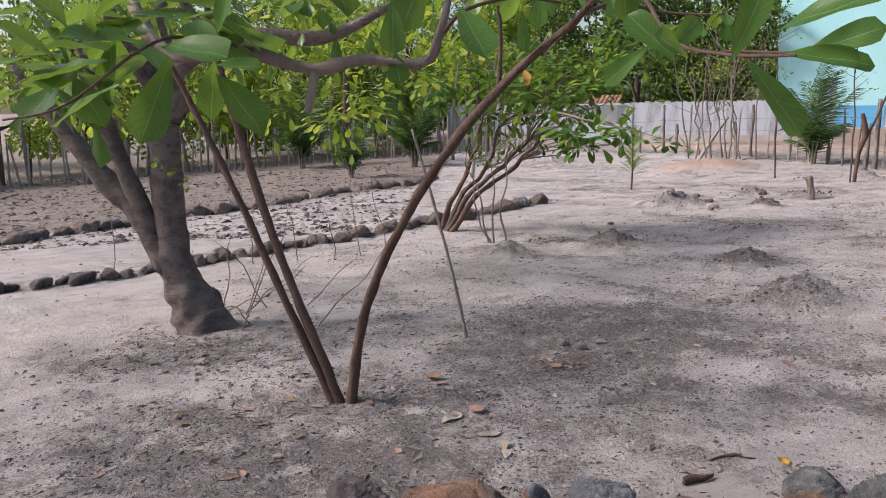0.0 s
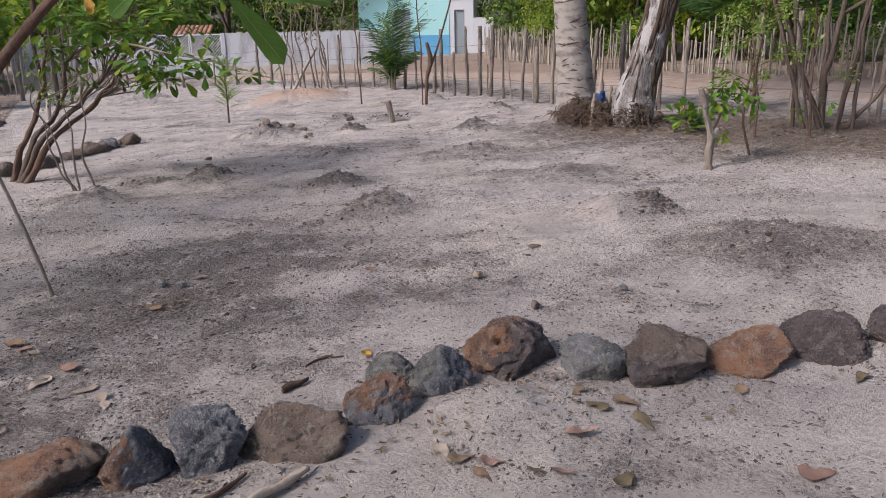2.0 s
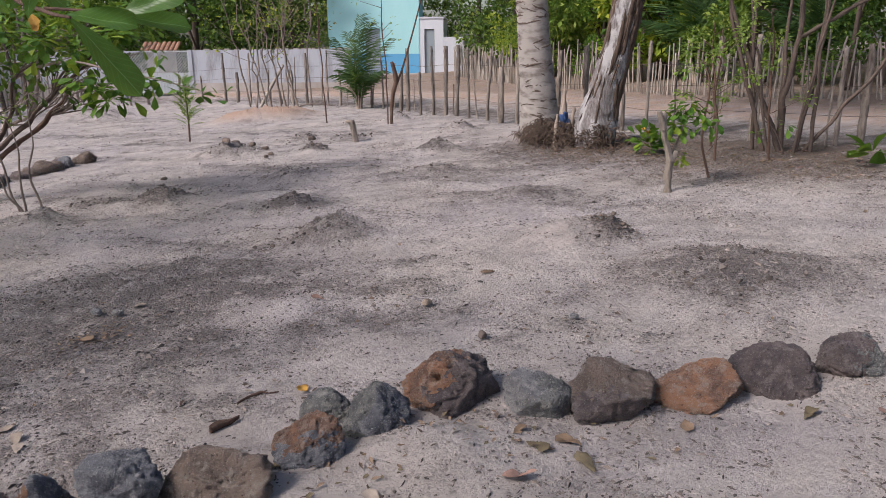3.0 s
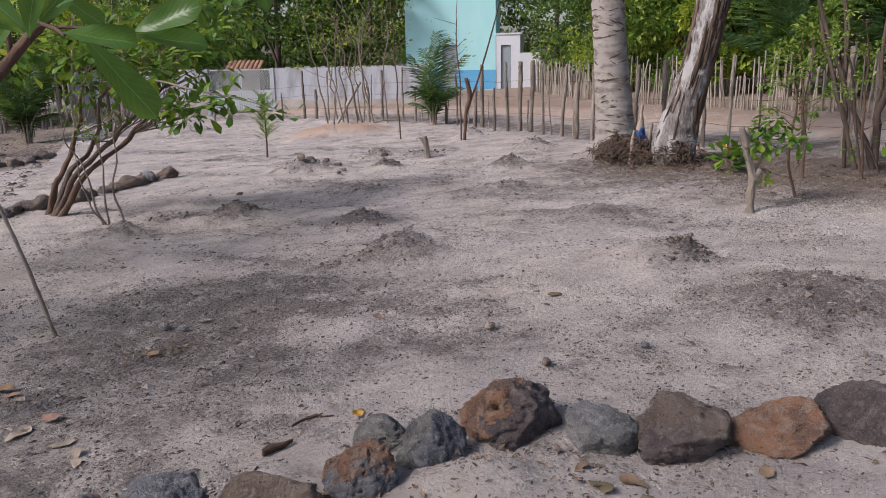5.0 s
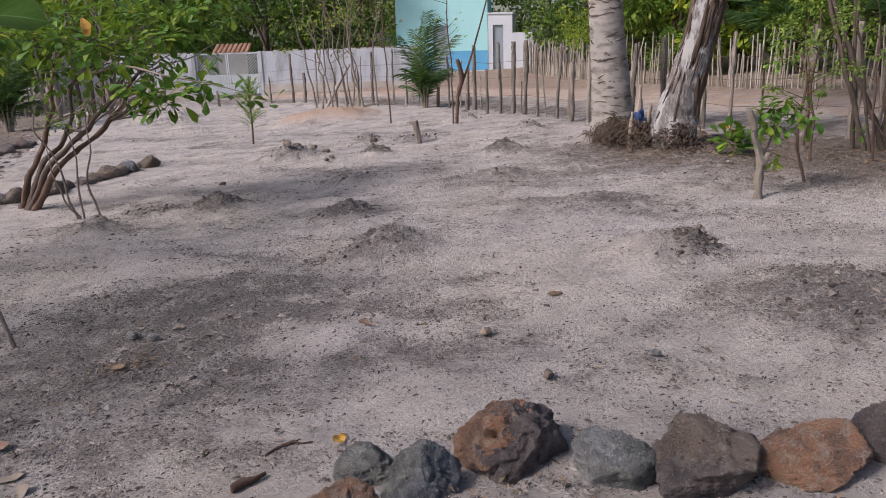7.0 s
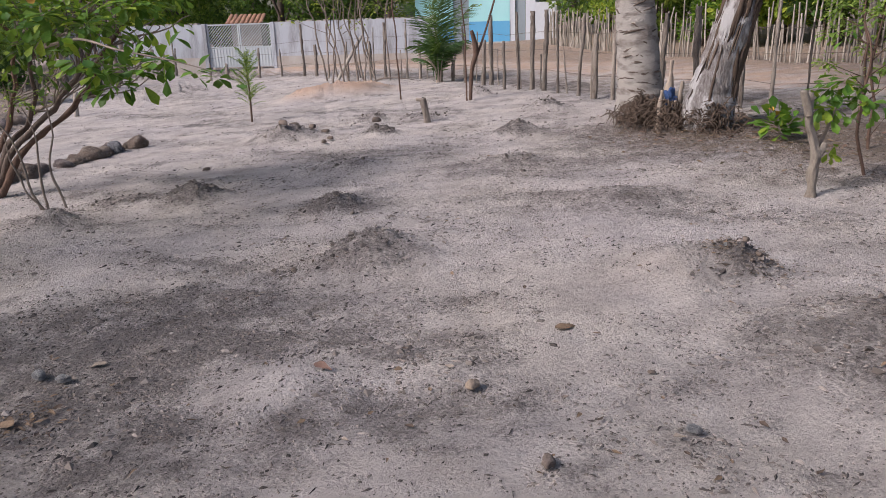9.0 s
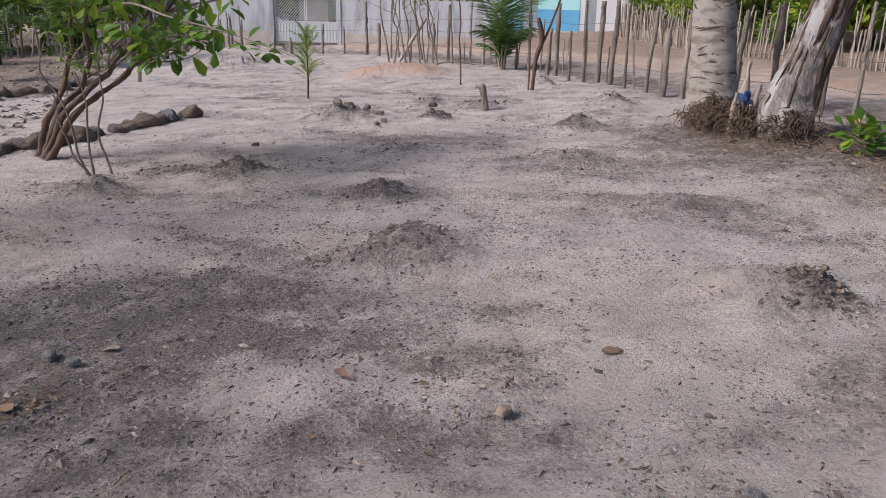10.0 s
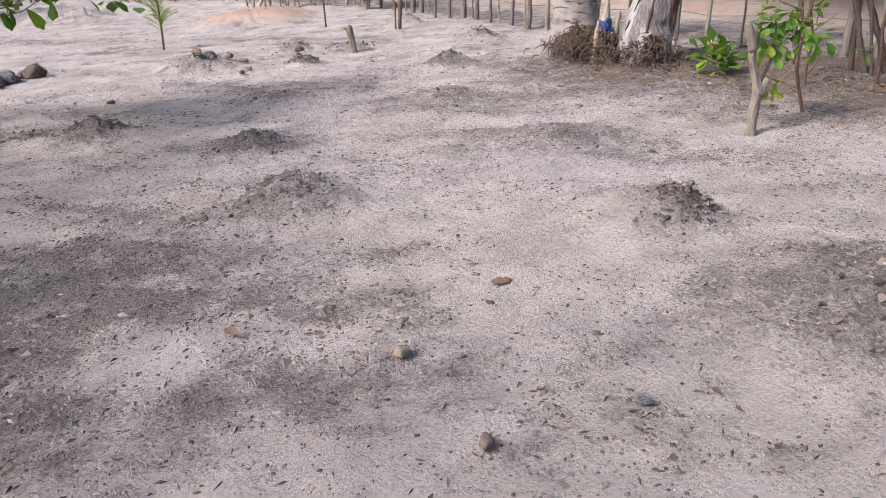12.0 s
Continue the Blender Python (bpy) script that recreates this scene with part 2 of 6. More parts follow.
M_WIRE = rough_mat("rusty_wire", (0.16, 0.12, 0.10), (0.10, 0.08, 0.07), (0.2, 0.15, 0.12), 10, 50, 0.7, 0.001)
M_SPLINTER = rough_mat("split_wood", (0.34, 0.27, 0.22), (0.24, 0.18, 0.145), (0.45, 0.38, 0.33), 6, 60, 0.9, 0.004, (1, 1, 0.15))
M_PALE_WOOD = rough_mat("pale_weathered_wood", (0.30, 0.25, 0.21), (0.14, 0.108, 0.088), (0.38, 0.335, 0.295), 12, 60, 0.95, 0.008, (1, 1, 0.5), 0.2, 0.8)
M_RAG = rough_mat("blue_cloth", (0.03, 0.06, 0.16), (0.02, 0.03, 0.06), (0.06, 0.11, 0.26), 8, 50, 0.9, 0.003)
M_CUT = rough_mat("cut_wood", (0.36, 0.29, 0.24), (0.27, 0.21, 0.17), (0.42, 0.36, 0.31), 10, 60, 0.9, 0.002)
M_LITTER = rough_mat("dry_litter", (0.20, 0.13, 0.085), (0.30, 0.21, 0.14), (0.13, 0.09, 0.07), 30, 90, 0.9, 0.002)
M_LEAF_BIG = leaf_mat("cashew_leaf", (0.035, 0.095, 0.022), (0.085, 0.185, 0.038), (0.19, 0.32, 0.07), True, 0.33, 0.45)
M_LEAF_NEAR = leaf_mat("green_leaf", (0.04, 0.11, 0.018), (0.14, 0.27, 0.04), (0.34, 0.42, 0.05), False, 0.45)
M_LEAF_FEATHER = leaf_mat("feathery_leaf", (0.13, 0.22, 0.05), (0.28, 0.40, 0.09), (0.46, 0.54, 0.16), False, 0.55, 0.5)
M_LEAF_YEL = leaf_mat("yellow_green_leaf", (0.13, 0.235, 0.035), (0.38, 0.48, 0.07), (0.62, 0.58, 0.08), False, 0.5, 0.5)
M_LEAF_DARK = leaf_mat("dark_tree_leaf", (0.012, 0.036, 0.010), (0.075, 0.155, 0.035), (0.23, 0.33, 0.07), False, 0.5)
M_LEAF_MID = leaf_mat("mid_tree_leaf", (0.03, 0.075, 0.018), (0.18, 0.29, 0.055), (0.45, 0.52, 0.11), False, 0.5, 0.42)
M_LEAF_DRYISH = leaf_mat("dry_twig_leaf", (0.14, 0.13, 0.06), (0.24, 0.22, 0.09), (0.38, 0.30, 0.14), False, 0.7)
M_FROND = leaf_mat("palm_frond", (0.024, 0.062, 0.026), (0.058, 0.125, 0.045), (0.13, 0.21, 0.08), False, 0.4, 0.3)
M_DRY_BROWN = rough_mat("dry_leaf_brown", (0.19, 0.125, 0.08), (0.14, 0.088, 0.058), (0.27, 0.19, 0.13), 20, 90, 0.7, 0.002, (1, 1, 1), 0.5)
M_DRY_PALE = rough_mat("dry_leaf_pale", (0.27, 0.215, 0.175), (0.20, 0.152, 0.122), (0.35, 0.295, 0.25), 20, 90, 0.7, 0.002, (1, 1, 1), 0.4)
M_DRY_RED = rough_mat("dry_leaf_red", (0.255, 0.145, 0.115), (0.20, 0.105, 0.08), (0.35, 0.235, 0.185), 20, 90, 0.7, 0.002, (1, 1, 1), 0.4)
M_DRY_YELLOW = rough_mat("dry_leaf_yellow", (0.60, 0.32, 0.06), (0.48, 0.22, 0.05), (0.68, 0.42, 0.10), 20, 90, 0.6, 0.002)
M_DRY_OLIVE = rough_mat("dry_leaf_olive", (0.135, 0.105, 0.06), (0.085, 0.065, 0.04), (0.20, 0.155, 0.095), 20, 90, 0.6, 0.002, (1, 1, 1), 0.4)
M_CLOD_BROWN = rough_mat("brown_clod", (0.26, 0.195, 0.15), (0.17, 0.125, 0.10), (0.36, 0.29, 0.235), 14, 90, 0.95, 0.006)
M_CLOD = rough_mat("earth_clod", (0.16, 0.12, 0.10), (0.11, 0.085, 0.075), (0.24, 0.19, 0.165), 12, 90, 0.95, 0.006)


# ---- builders ----
def thing(name, label, category, loc, group="", kind="", turn=0.0):
    ob = new(name)
    ob.matrix_basis = Matrix.Translation(loc) @ Matrix.Rotation(turn, 4, "Z")
    ob.empty_display_size = 0.1
    return tagged(ob, label, category, group, kind)


def to_mesh(name, bm, material, smooth=True):
    me = bpy.data.meshes.new(name)
    bm.to_mesh(me)
    bm.free()
    for m in material if isinstance(material, (list, tuple)) else [material]:
        me.materials.append(m)
    if smooth:
        me.shade_smooth()
    return me


def part(name, bm, material, parent, label="", smooth=True):
    me = bm if isinstance(bm, bpy.types.Mesh) else to_mesh(name, bm, material, smooth)
    ob = new(name, me)
    ob.parent = parent
    return tagged(ob, label)


def solid(name, bm, material, label, category, loc=(0, 0, 0), group="", kind="", smooth=True):
    me = bm if isinstance(bm, bpy.types.Mesh) else to_mesh(name, bm, material, smooth)
    ob = new(name, me)
    ob.matrix_basis = Matrix.Translation(loc)
    return tagged(ob, label, category, group, kind)


def raw(name, verts, faces, material, smooth=False):
    me = bpy.data.meshes.new(name)
    me.from_pydata(verts, [], faces)
    for m in material if isinstance(material, (list, tuple)) else [material]:
        me.materials.append(m)
    if smooth:
        me.shade_smooth()
    me.update()
    return me


def spline(pts, n):
    """n+1 points along a smooth curve through pts."""
    p = [Vector(q) for q in pts]
    out = []
    for i in range(n + 1):
        s = i / n * (len(p) - 1)
        k = min(int(s), len(p) - 2)
        f = s - k
        a, b, c, d = p[max(k - 1, 0)], p[k], p[k + 1], p[min(k + 2, len(p) - 1)]
        out.append(0.5 * (2 * b + (c - a) * f + (2 * a - 5 * b + 4 * c - d) * f * f + (3 * b - a - 3 * c + d) * f ** 3))
    return out


def tube(bm, pts, radii, seg=8, n=0, rough=0.0, rng=random, flat=1.0):
    """A tapered limb along pts, closed at both ends, with an uneven skin."""
    if n:
        q = spline(pts, n)
        r = [np.interp(i / n * (len(radii) - 1), range(len(radii)), radii) for i in range(n + 1)]
    else:
        q, r = [Vector(p) for p in pts], radii
    rings = []
    ref = Vector((0.31, 0.95, 0.05))
    for i, p in enumerate(q):
        d = (q[min(i + 1, len(q) - 1)] - q[max(i - 1, 0)]).normalized()
        a = d.cross(ref).normalized()
        b = d.cross(a)
        ring = []
        for k in range(seg):
            t = 2 * math.pi * k / seg
            w = r[i] * (1 + rough * (noise.noise(p * 9 + a * math.cos(t) * 2 + b * math.sin(t) * 2)))
            ring.append(bm.verts.new(p + a * math.cos(t) * w + b * math.sin(t) * w * flat))
        rings.append(ring)
    for u, v in zip(rings, rings[1:]):
        for k in range(seg):
            bm.faces.new((u[k], u[(k + 1) % seg], v[(k + 1) % seg], v[k]))
    bm.faces.new(rings[0][::-1])
    bm.faces.new(rings[-1])
    return bm


def box(bm, x0, x1, y0, y1, z0, z1):
    v = [bm.verts.new(c) for c in ((x0, y0, z0), (x1, y0, z0), (x1, y1, z0), (x0, y1, z0), (x0, y0, z1), (x1, y0, z1), (x1, y1, z1), (x0, y1, z1))]
    for f in ((3, 2, 1, 0), (4, 5, 6, 7), (0, 1, 5, 4), (1, 2, 6, 5), (2, 3, 7, 6), (3, 0, 4, 7)):
        bm.faces.new([v[i] for i in f])
    return bm


def rock_mesh(name, seed, sx, sy, sz, material, corners=15, cuts=4, rough=0.05, planes=(), second=None, hole=None, split=None, share=0.08):
    """A broken stone: a ball cut by random and given planes, its edges worn round, its faces pitted; a second material may cover one side."""
    rng = random.Random(seed)
    bm = bmesh.new()
    bmesh.ops.create_icosphere(bm, subdivisions=cuts, radius=1.0)
    flats = [(Vector(n).normalized(), d * 0.78) for n, d in planes] + [(Vector((0, 0, -1)), 0.5)]
    for k in range(corners):
        n = Vector((rng.gauss(0, 1), rng.gauss(0, 1), rng.gauss(0, 0.8))).normalized()
        flats.append((n, rng.uniform(0.56, 0.86)))
    off = Vector((rng.uniform(0, 50), rng.uniform(0, 50), rng.uniform(0, 50)))
    for v in bm.verts:
        n0 = v.co.normalized()
        warp = 0.07 * noise.noise_vector(n0 * 2.2 + off)
        inv = 0.01
        for n, d in flats:
            q = (n0 + warp).dot(n)
            if q > 0.05:
                inv += (q / d) ** 60
        c = n0 * min(1.25, inv ** (-1 / 60))
        f = 0.7 * noise.noise(c * 2.0 + off) + 0.9 * noise.noise(c * 5 + off) + 0.8 * noise.noise(c * 11 + off) + 0.7 * noise.noise(c * 23 + off) + 0.4 * noise.noise(c * 45 + off)
        ridge = 1 - abs(noise.noise(c * 3.3 - off)) * 2
        c += n0 * rough * (f - 1.0 * max(0, ridge - 0.75) * 4)
        pit = noise.noise(c * 7 - off)
        if pit > 0.36:
            c -= n0 * (pit - 0.36) * 0.3
        if hole:
            q = (n0 - Vector(hole).normalized()).length
            if q < 0.16:
                c -= n0 * 0.3 * min(1, (0.16 - q) / 0.06)
        v.co = c
    ext = [max(abs(v.co[k]) for v in bm.verts) for k in (0, 1, 2)]
    for v in bm.verts:
        v.co = Vector((v.co.x * sx / ext[0], v.co.y * sy / ext[1], v.co.z * sz / ext[2]))
    me = to_mesh(name, bm, [material, second] if second else material)
    if second:
        d = Vector(split).normalized() if split else Vector((rng.gauss(1, 0.4), rng.gauss(-0.3, 0.4), rng.gauss(-0.3, 0.4))).normalized()
        for p in me.polygons:
            q = Vector((p.center.x / sx, p.center.y / sy, p.center.z / sz))
            p.material_index = 1 if q.dot(d) + 0.55 * noise.noise(q * 2.3 + off) + 0.3 * noise.noise(q * 8 + off) > share else 0
    return me


def leaf_cloud(name, centres, radii, count, size, material, seed, droop=0.2, spread=0.55):
    """Many small folded leaves, gathered in clumps round the given centres."""
    g = np.random.default_rng(seed)
    c, r = np.array(centres, float), np.array(radii, float)
    w = r ** 2 / (r ** 2).sum()
    k = g.choice(len(c), count, p=w)
    d = g.normal(size=(count, 3))
    d /= np.linalg.norm(d, axis=1)[:, None]
    pos = c[k] + d * (r[k] * g.uniform(spread, 1.0, count) ** 0.7)[:, None] * np.array([1, 1, 0.75])
    ax = d * 0.8 + g.normal(size=(count, 3)) * 0.7
    ax[:, 2] -= droop
    ax /= np.linalg.norm(ax, axis=1)[:, None]
    sd = np.cross(ax, g.normal(size=(count, 3)) * 0.6 + np.array([0, 0, 1.0]))
    sd /= np.linalg.norm(sd, axis=1)[:, None] + 1e-9
    up = np.cross(sd, ax)
    s = size * g.uniform(0.6, 1.3, count)[:, None]
    v = np.empty((count, 4, 3))
    v[:, 0] = pos
    v[:, 1] = pos + ax * s * 0.55 + sd * s * 0.27 + up * s * 0.10
    v[:, 2] = pos + ax * s
    v[:, 3] = pos + ax * s * 0.55 - sd * s * 0.27 + up * s * 0.10
    b = np.arange(count)[:, None] * 4
    f = np.concatenate([b + [0, 1, 2], b + [0, 2, 3]], 1).reshape(-1, 3)
    return raw(name, v.reshape(-1, 3).tolist(), f.tolist(), material)


def blade(bm, base, tip, up, width, n=8, fold=0.35, curl=0.12, uv=None, shape=0.62):
    """One broad leaf from base to tip, widest past its middle, folded along its rib and bent."""
    base, tip = Vector(base), Vector(tip)
    ax = tip - base
    ln = ax.length
    ax.normalize()
    sd = ax.cross(Vector(up)).normalized()
    nz = sd.cross(ax)
    rows = []
    for i in range(n + 1):
        t = i / n
        w = width * (0.02 + 0.66 * t ** 0.85 * math.sqrt(max(0.0, 1 - t ** 4.5)))
        mid = base + ax * ln * t - nz * curl * ln * (t * t - t)
        row = []
        for j in range(-2, 3):
            q = mid + sd * w * j / 2 + nz * abs(j) / 2 * w * fold + nz * 0.03 * width * math.sin(9 * t + j)
            row.append(bm.verts.new(q))
        rows.append(row)
    for i in range(n):
        for j in range(4):
            f = bm.faces.new((rows[i][j], rows[i][j + 1], rows[i + 1][j + 1], rows[i + 1][j]))
            f.smooth = True
            if uv is not None:
                for lp, (a, c) in zip(f.loops, ((i, j), (i, j + 1), (i + 1, j + 1), (i + 1, j))):
                    lp[uv].uv = (a / n, c / 4)
    return bm


def leafy_tree(name, label, loc, height, crown, seed, leaf, count, size, trunk_r=0.12, clumps=26, bark=None, low=0.35, kind="tree", group="", lean=(0, 0), spread=0.55):
    """A tree with a tapered trunk, limbs and an uneven crown of many small leaves in clumps."""
    rng = random.Random(seed)
    t = thing(name, label, kind, loc, group)
    bm = bmesh.new()
    top = Vector((lean[0], lean[1], height * 0.8))
    trunk = [Vector((0, 0, -0.2)), top * 0.3 + Vector((rng.uniform(-.1, .1), rng.uniform(-.1, .1), 0)), top * 0.65, top]
    tube(bm, trunk, [trunk_r * 1.3, trunk_r, trunk_r * 0.7, trunk_r * 0.2], 9, 12, 0.2)
    part("trunk", bm, bark or M_BARK, t)
    cs, rs = [], []
    for i in range(clumps):
        a = rng.uniform(0, 2 * math.pi)
        h = rng.uniform(low, 1.0)
        prof = math.sqrt(max(0.05, 1 - ((h - (low + 0.4 * (1 - low))) / (0.62 * (1 - low) + 0.05)) ** 2)) if h < 0.98 else 0.25
        rad = crown * prof * rng.uniform(0.35, 1.0)
        cs.append((math.cos(a) * rad + lean[0] * h, math.sin(a) * rad + lean[1] * h, height * h))
        rs.append(crown * rng.uniform(0.16, 0.36))
    for i in range(0, clumps, 4):
        bm = bmesh.new()
        c = Vector(cs[i])
        st = top * min(0.95, max(0.25, (c.z / height - 0.25)))
        tube(bm, [st, (st + c) / 2 + Vector((0, 0, 0.06 * height)), c], [trunk_r * 0.4, trunk_r * 0.22, trunk_r * 0.06], 5, 6)
        part("limb", bm, bark or M_BARK, t)
    part("crown", leaf_cloud("crown", cs, rs, count, size, leaf, seed, spread=spread), None, t)
    return t


def frond_mesh(name, length, leaflets, width, material, seed, arch=0.5, lift=0.6, hang=0.25, leaflet=0.3):
    """A palm frond: a bent rib with narrow folded leaflets on both sides; grows along +x."""
    rng = random.Random(seed)
    bm = bmesh.new()
    pts = []
    for i in range(9):
        s = i / 8
        pts.append(Vector((length * s * (1 - 0.25 * s * arch), 0, length * (lift * s - arch * s * s))))
    tube(bm, pts, [0.012 * width, 0.003 * width], 5, 10)
    for i in range(leaflets):
        s = 0.18 + 0.8 * i / leaflets
        k = s * 8
        j = min(int(k), 7)
        p = pts[j].lerp(pts[j + 1], k - j)
        d = (pts[j + 1] - pts[j]).normalized()
        ln = leaflet * length * (0.45 + 0.9 * math.sin(math.pi * min(1, s * 0.85 + 0.1))) * rng.uniform(0.85, 1.1)
        for sg in (-1, 1):
            out = (d * rng.uniform(0.45, 0.75) + Vector((0, sg, 0)) * 0.8 + Vector((0, 0, rng.uniform(-hang, 0.1)))).normalized()
            sd = out.cross(Vector((0, 0, 1))).normalized() * 0.018 * width
            q = [p - sd * 0.5, p + out * ln * 0.5 - sd + Vector((0, 0, .01)), p + out * ln - Vector((0, 0, hang * ln)), p + out * ln * 0.5 + sd + Vector((0, 0, .01)), p + sd * 0.5]
            v = [bm.verts.new(c) for c in q]
            bm.faces.new((v[0], v[1], v[4]))
            bm.faces.new((v[1], v[3], v[4]))
            bm.faces.new((v[1], v[2], v[3]))
    return to_mesh(name, bm, material, False)


# ---- the ground ----
# x, y, half width, height, roughness, darkness of each heap of dug earth
MOUNDS = [
    (2.54, 5.72, 0.36, 0.16, 1.0, 0.6), (1.62, 8.45, 0.27, 0.115, 1.4, 0.85), (2.65, 7.2, 0.26, 0.105, 1.5, 0.8), (3.2, 8.9, 0.33, 0.08, 1.0, 0.45),
    (3.05, 11.6, 0.42, 0.12, 1.6, 0.55), (4.16, 10.93, 0.20, 0.10, 1.6, 0.8), (5.49, 9.5, 0.28, 0.13, 1.3, 0.6), (6.72, 11.0, 0.32, 0.13, 1.2, 0.5),
    (4.55, 5.92, 0.38, 0.10, 0.8, 0.35), (3.94, 4.48, 0.30, 0.13, 0.8, 0.1), (4.20, 4.30, 0.18, 0.11, 0.9, 0.7), (4.20, 3.15, 0.50, 0.10, 1.0, 0.5),
    (6.92, 13.8, 0.25, 0.13, 1.2, 0.5), (0.44, 8.2, 0.25, 0.12, 0.8, 0.35), (1.0, 8.9, 0.3, 0.04, 1.5, 0.5), (1.84, 22.0, 1.0, 0.25, 1.0, 0.3),
    (4.50, 12.4, 0.30, 0.07, 1.0, 0.6), (4.63, 7.85, 0.33, 0.08, 1.0, 0.4), (1.68, 2.33, 0.24, 0.09, 0.5, 0.0), (5.2, 12.0, 0.3, 0.05, 1.0, 0.6), (1.75, 4.2, 0.3, 0.05, 0.6, 0.0),
]
ORANGE = [(4.55, 17.0, 0.55, 0.22), (5.35, 16.9, 0.6, 0.26), (6.0, 17.3, 0.4, 0.15)]
# darker patches of the ground: x, y, half widths, turn, darkness
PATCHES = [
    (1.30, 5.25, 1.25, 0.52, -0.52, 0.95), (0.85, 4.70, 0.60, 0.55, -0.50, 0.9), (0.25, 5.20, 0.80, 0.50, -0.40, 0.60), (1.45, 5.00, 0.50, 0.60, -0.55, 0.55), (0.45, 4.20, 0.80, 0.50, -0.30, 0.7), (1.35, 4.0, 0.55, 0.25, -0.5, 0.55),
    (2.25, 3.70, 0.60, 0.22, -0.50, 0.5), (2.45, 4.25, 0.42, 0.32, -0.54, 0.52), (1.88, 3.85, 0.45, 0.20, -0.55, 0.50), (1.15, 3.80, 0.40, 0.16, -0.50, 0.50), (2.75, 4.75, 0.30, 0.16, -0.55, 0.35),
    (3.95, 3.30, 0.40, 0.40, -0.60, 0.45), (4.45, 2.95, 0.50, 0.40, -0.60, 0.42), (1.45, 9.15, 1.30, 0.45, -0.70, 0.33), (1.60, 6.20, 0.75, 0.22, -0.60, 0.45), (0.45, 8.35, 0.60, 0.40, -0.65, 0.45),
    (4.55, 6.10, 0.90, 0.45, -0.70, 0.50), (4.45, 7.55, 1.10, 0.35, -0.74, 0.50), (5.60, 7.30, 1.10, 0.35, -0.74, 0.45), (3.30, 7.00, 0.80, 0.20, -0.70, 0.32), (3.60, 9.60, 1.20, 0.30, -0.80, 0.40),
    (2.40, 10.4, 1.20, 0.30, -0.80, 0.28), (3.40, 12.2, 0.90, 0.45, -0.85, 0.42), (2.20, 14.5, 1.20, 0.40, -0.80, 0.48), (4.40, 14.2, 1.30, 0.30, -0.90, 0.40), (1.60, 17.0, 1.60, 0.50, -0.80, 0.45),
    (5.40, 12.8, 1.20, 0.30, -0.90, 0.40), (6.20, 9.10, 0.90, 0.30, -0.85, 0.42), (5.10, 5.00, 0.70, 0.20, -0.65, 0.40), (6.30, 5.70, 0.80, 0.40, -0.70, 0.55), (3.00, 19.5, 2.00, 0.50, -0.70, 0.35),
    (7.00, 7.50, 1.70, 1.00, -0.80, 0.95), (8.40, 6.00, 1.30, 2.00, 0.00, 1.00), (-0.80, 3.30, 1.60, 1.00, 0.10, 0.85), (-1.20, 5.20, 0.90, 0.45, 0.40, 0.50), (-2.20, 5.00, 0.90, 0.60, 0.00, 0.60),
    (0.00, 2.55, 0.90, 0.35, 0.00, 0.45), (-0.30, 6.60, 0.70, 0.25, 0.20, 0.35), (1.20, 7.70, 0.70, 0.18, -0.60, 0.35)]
# paler patches between them
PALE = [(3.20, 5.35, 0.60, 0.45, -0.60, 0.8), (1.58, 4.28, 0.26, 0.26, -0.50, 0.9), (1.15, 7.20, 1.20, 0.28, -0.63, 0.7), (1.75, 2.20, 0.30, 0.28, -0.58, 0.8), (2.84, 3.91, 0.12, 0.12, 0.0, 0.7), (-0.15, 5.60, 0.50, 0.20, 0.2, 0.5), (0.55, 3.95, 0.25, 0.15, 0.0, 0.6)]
EDGE_A = [(-6.6, 6.9), (-4.8, 7.6), (-4.2, 7.85), (-3.6, 8.35), (-2.7, 8.85), (-1.75, 9.65), (-1.05, 10.5), (-0.2, 10.95), (0.3, 11.85), (0.8, 12.5), (1.15, 12.85)]
EDGE_B = [(-9.5, 9.3), (-6.8, 11.2), (-5.75, 12.6), (-4.2, 14.3), (-2.75, 16.7), (-2.2, 17.05), (-1.6, 17.3), (-1.4, 18.0), (-1.0, 19.2)]
# the fence's line, and the red road beyond it
FENCE = [(3.3, 27.6), (5.75, 24.0), (7.1, 20.0), (7.8, 17.0), (7.85, 13.6), (8.0, 11.5), (8.45, 8.6), (8.85, 6.7), (9.4, 5.7), (10.0, 3.0), (10.5, -2.0), (10.6, -10.0)]


def fence_x(y):
    ys, xs = [p[1] for p in FENCE][::-1], [p[0] for p in FENCE][::-1]
    return float(np.interp(y, ys, xs))


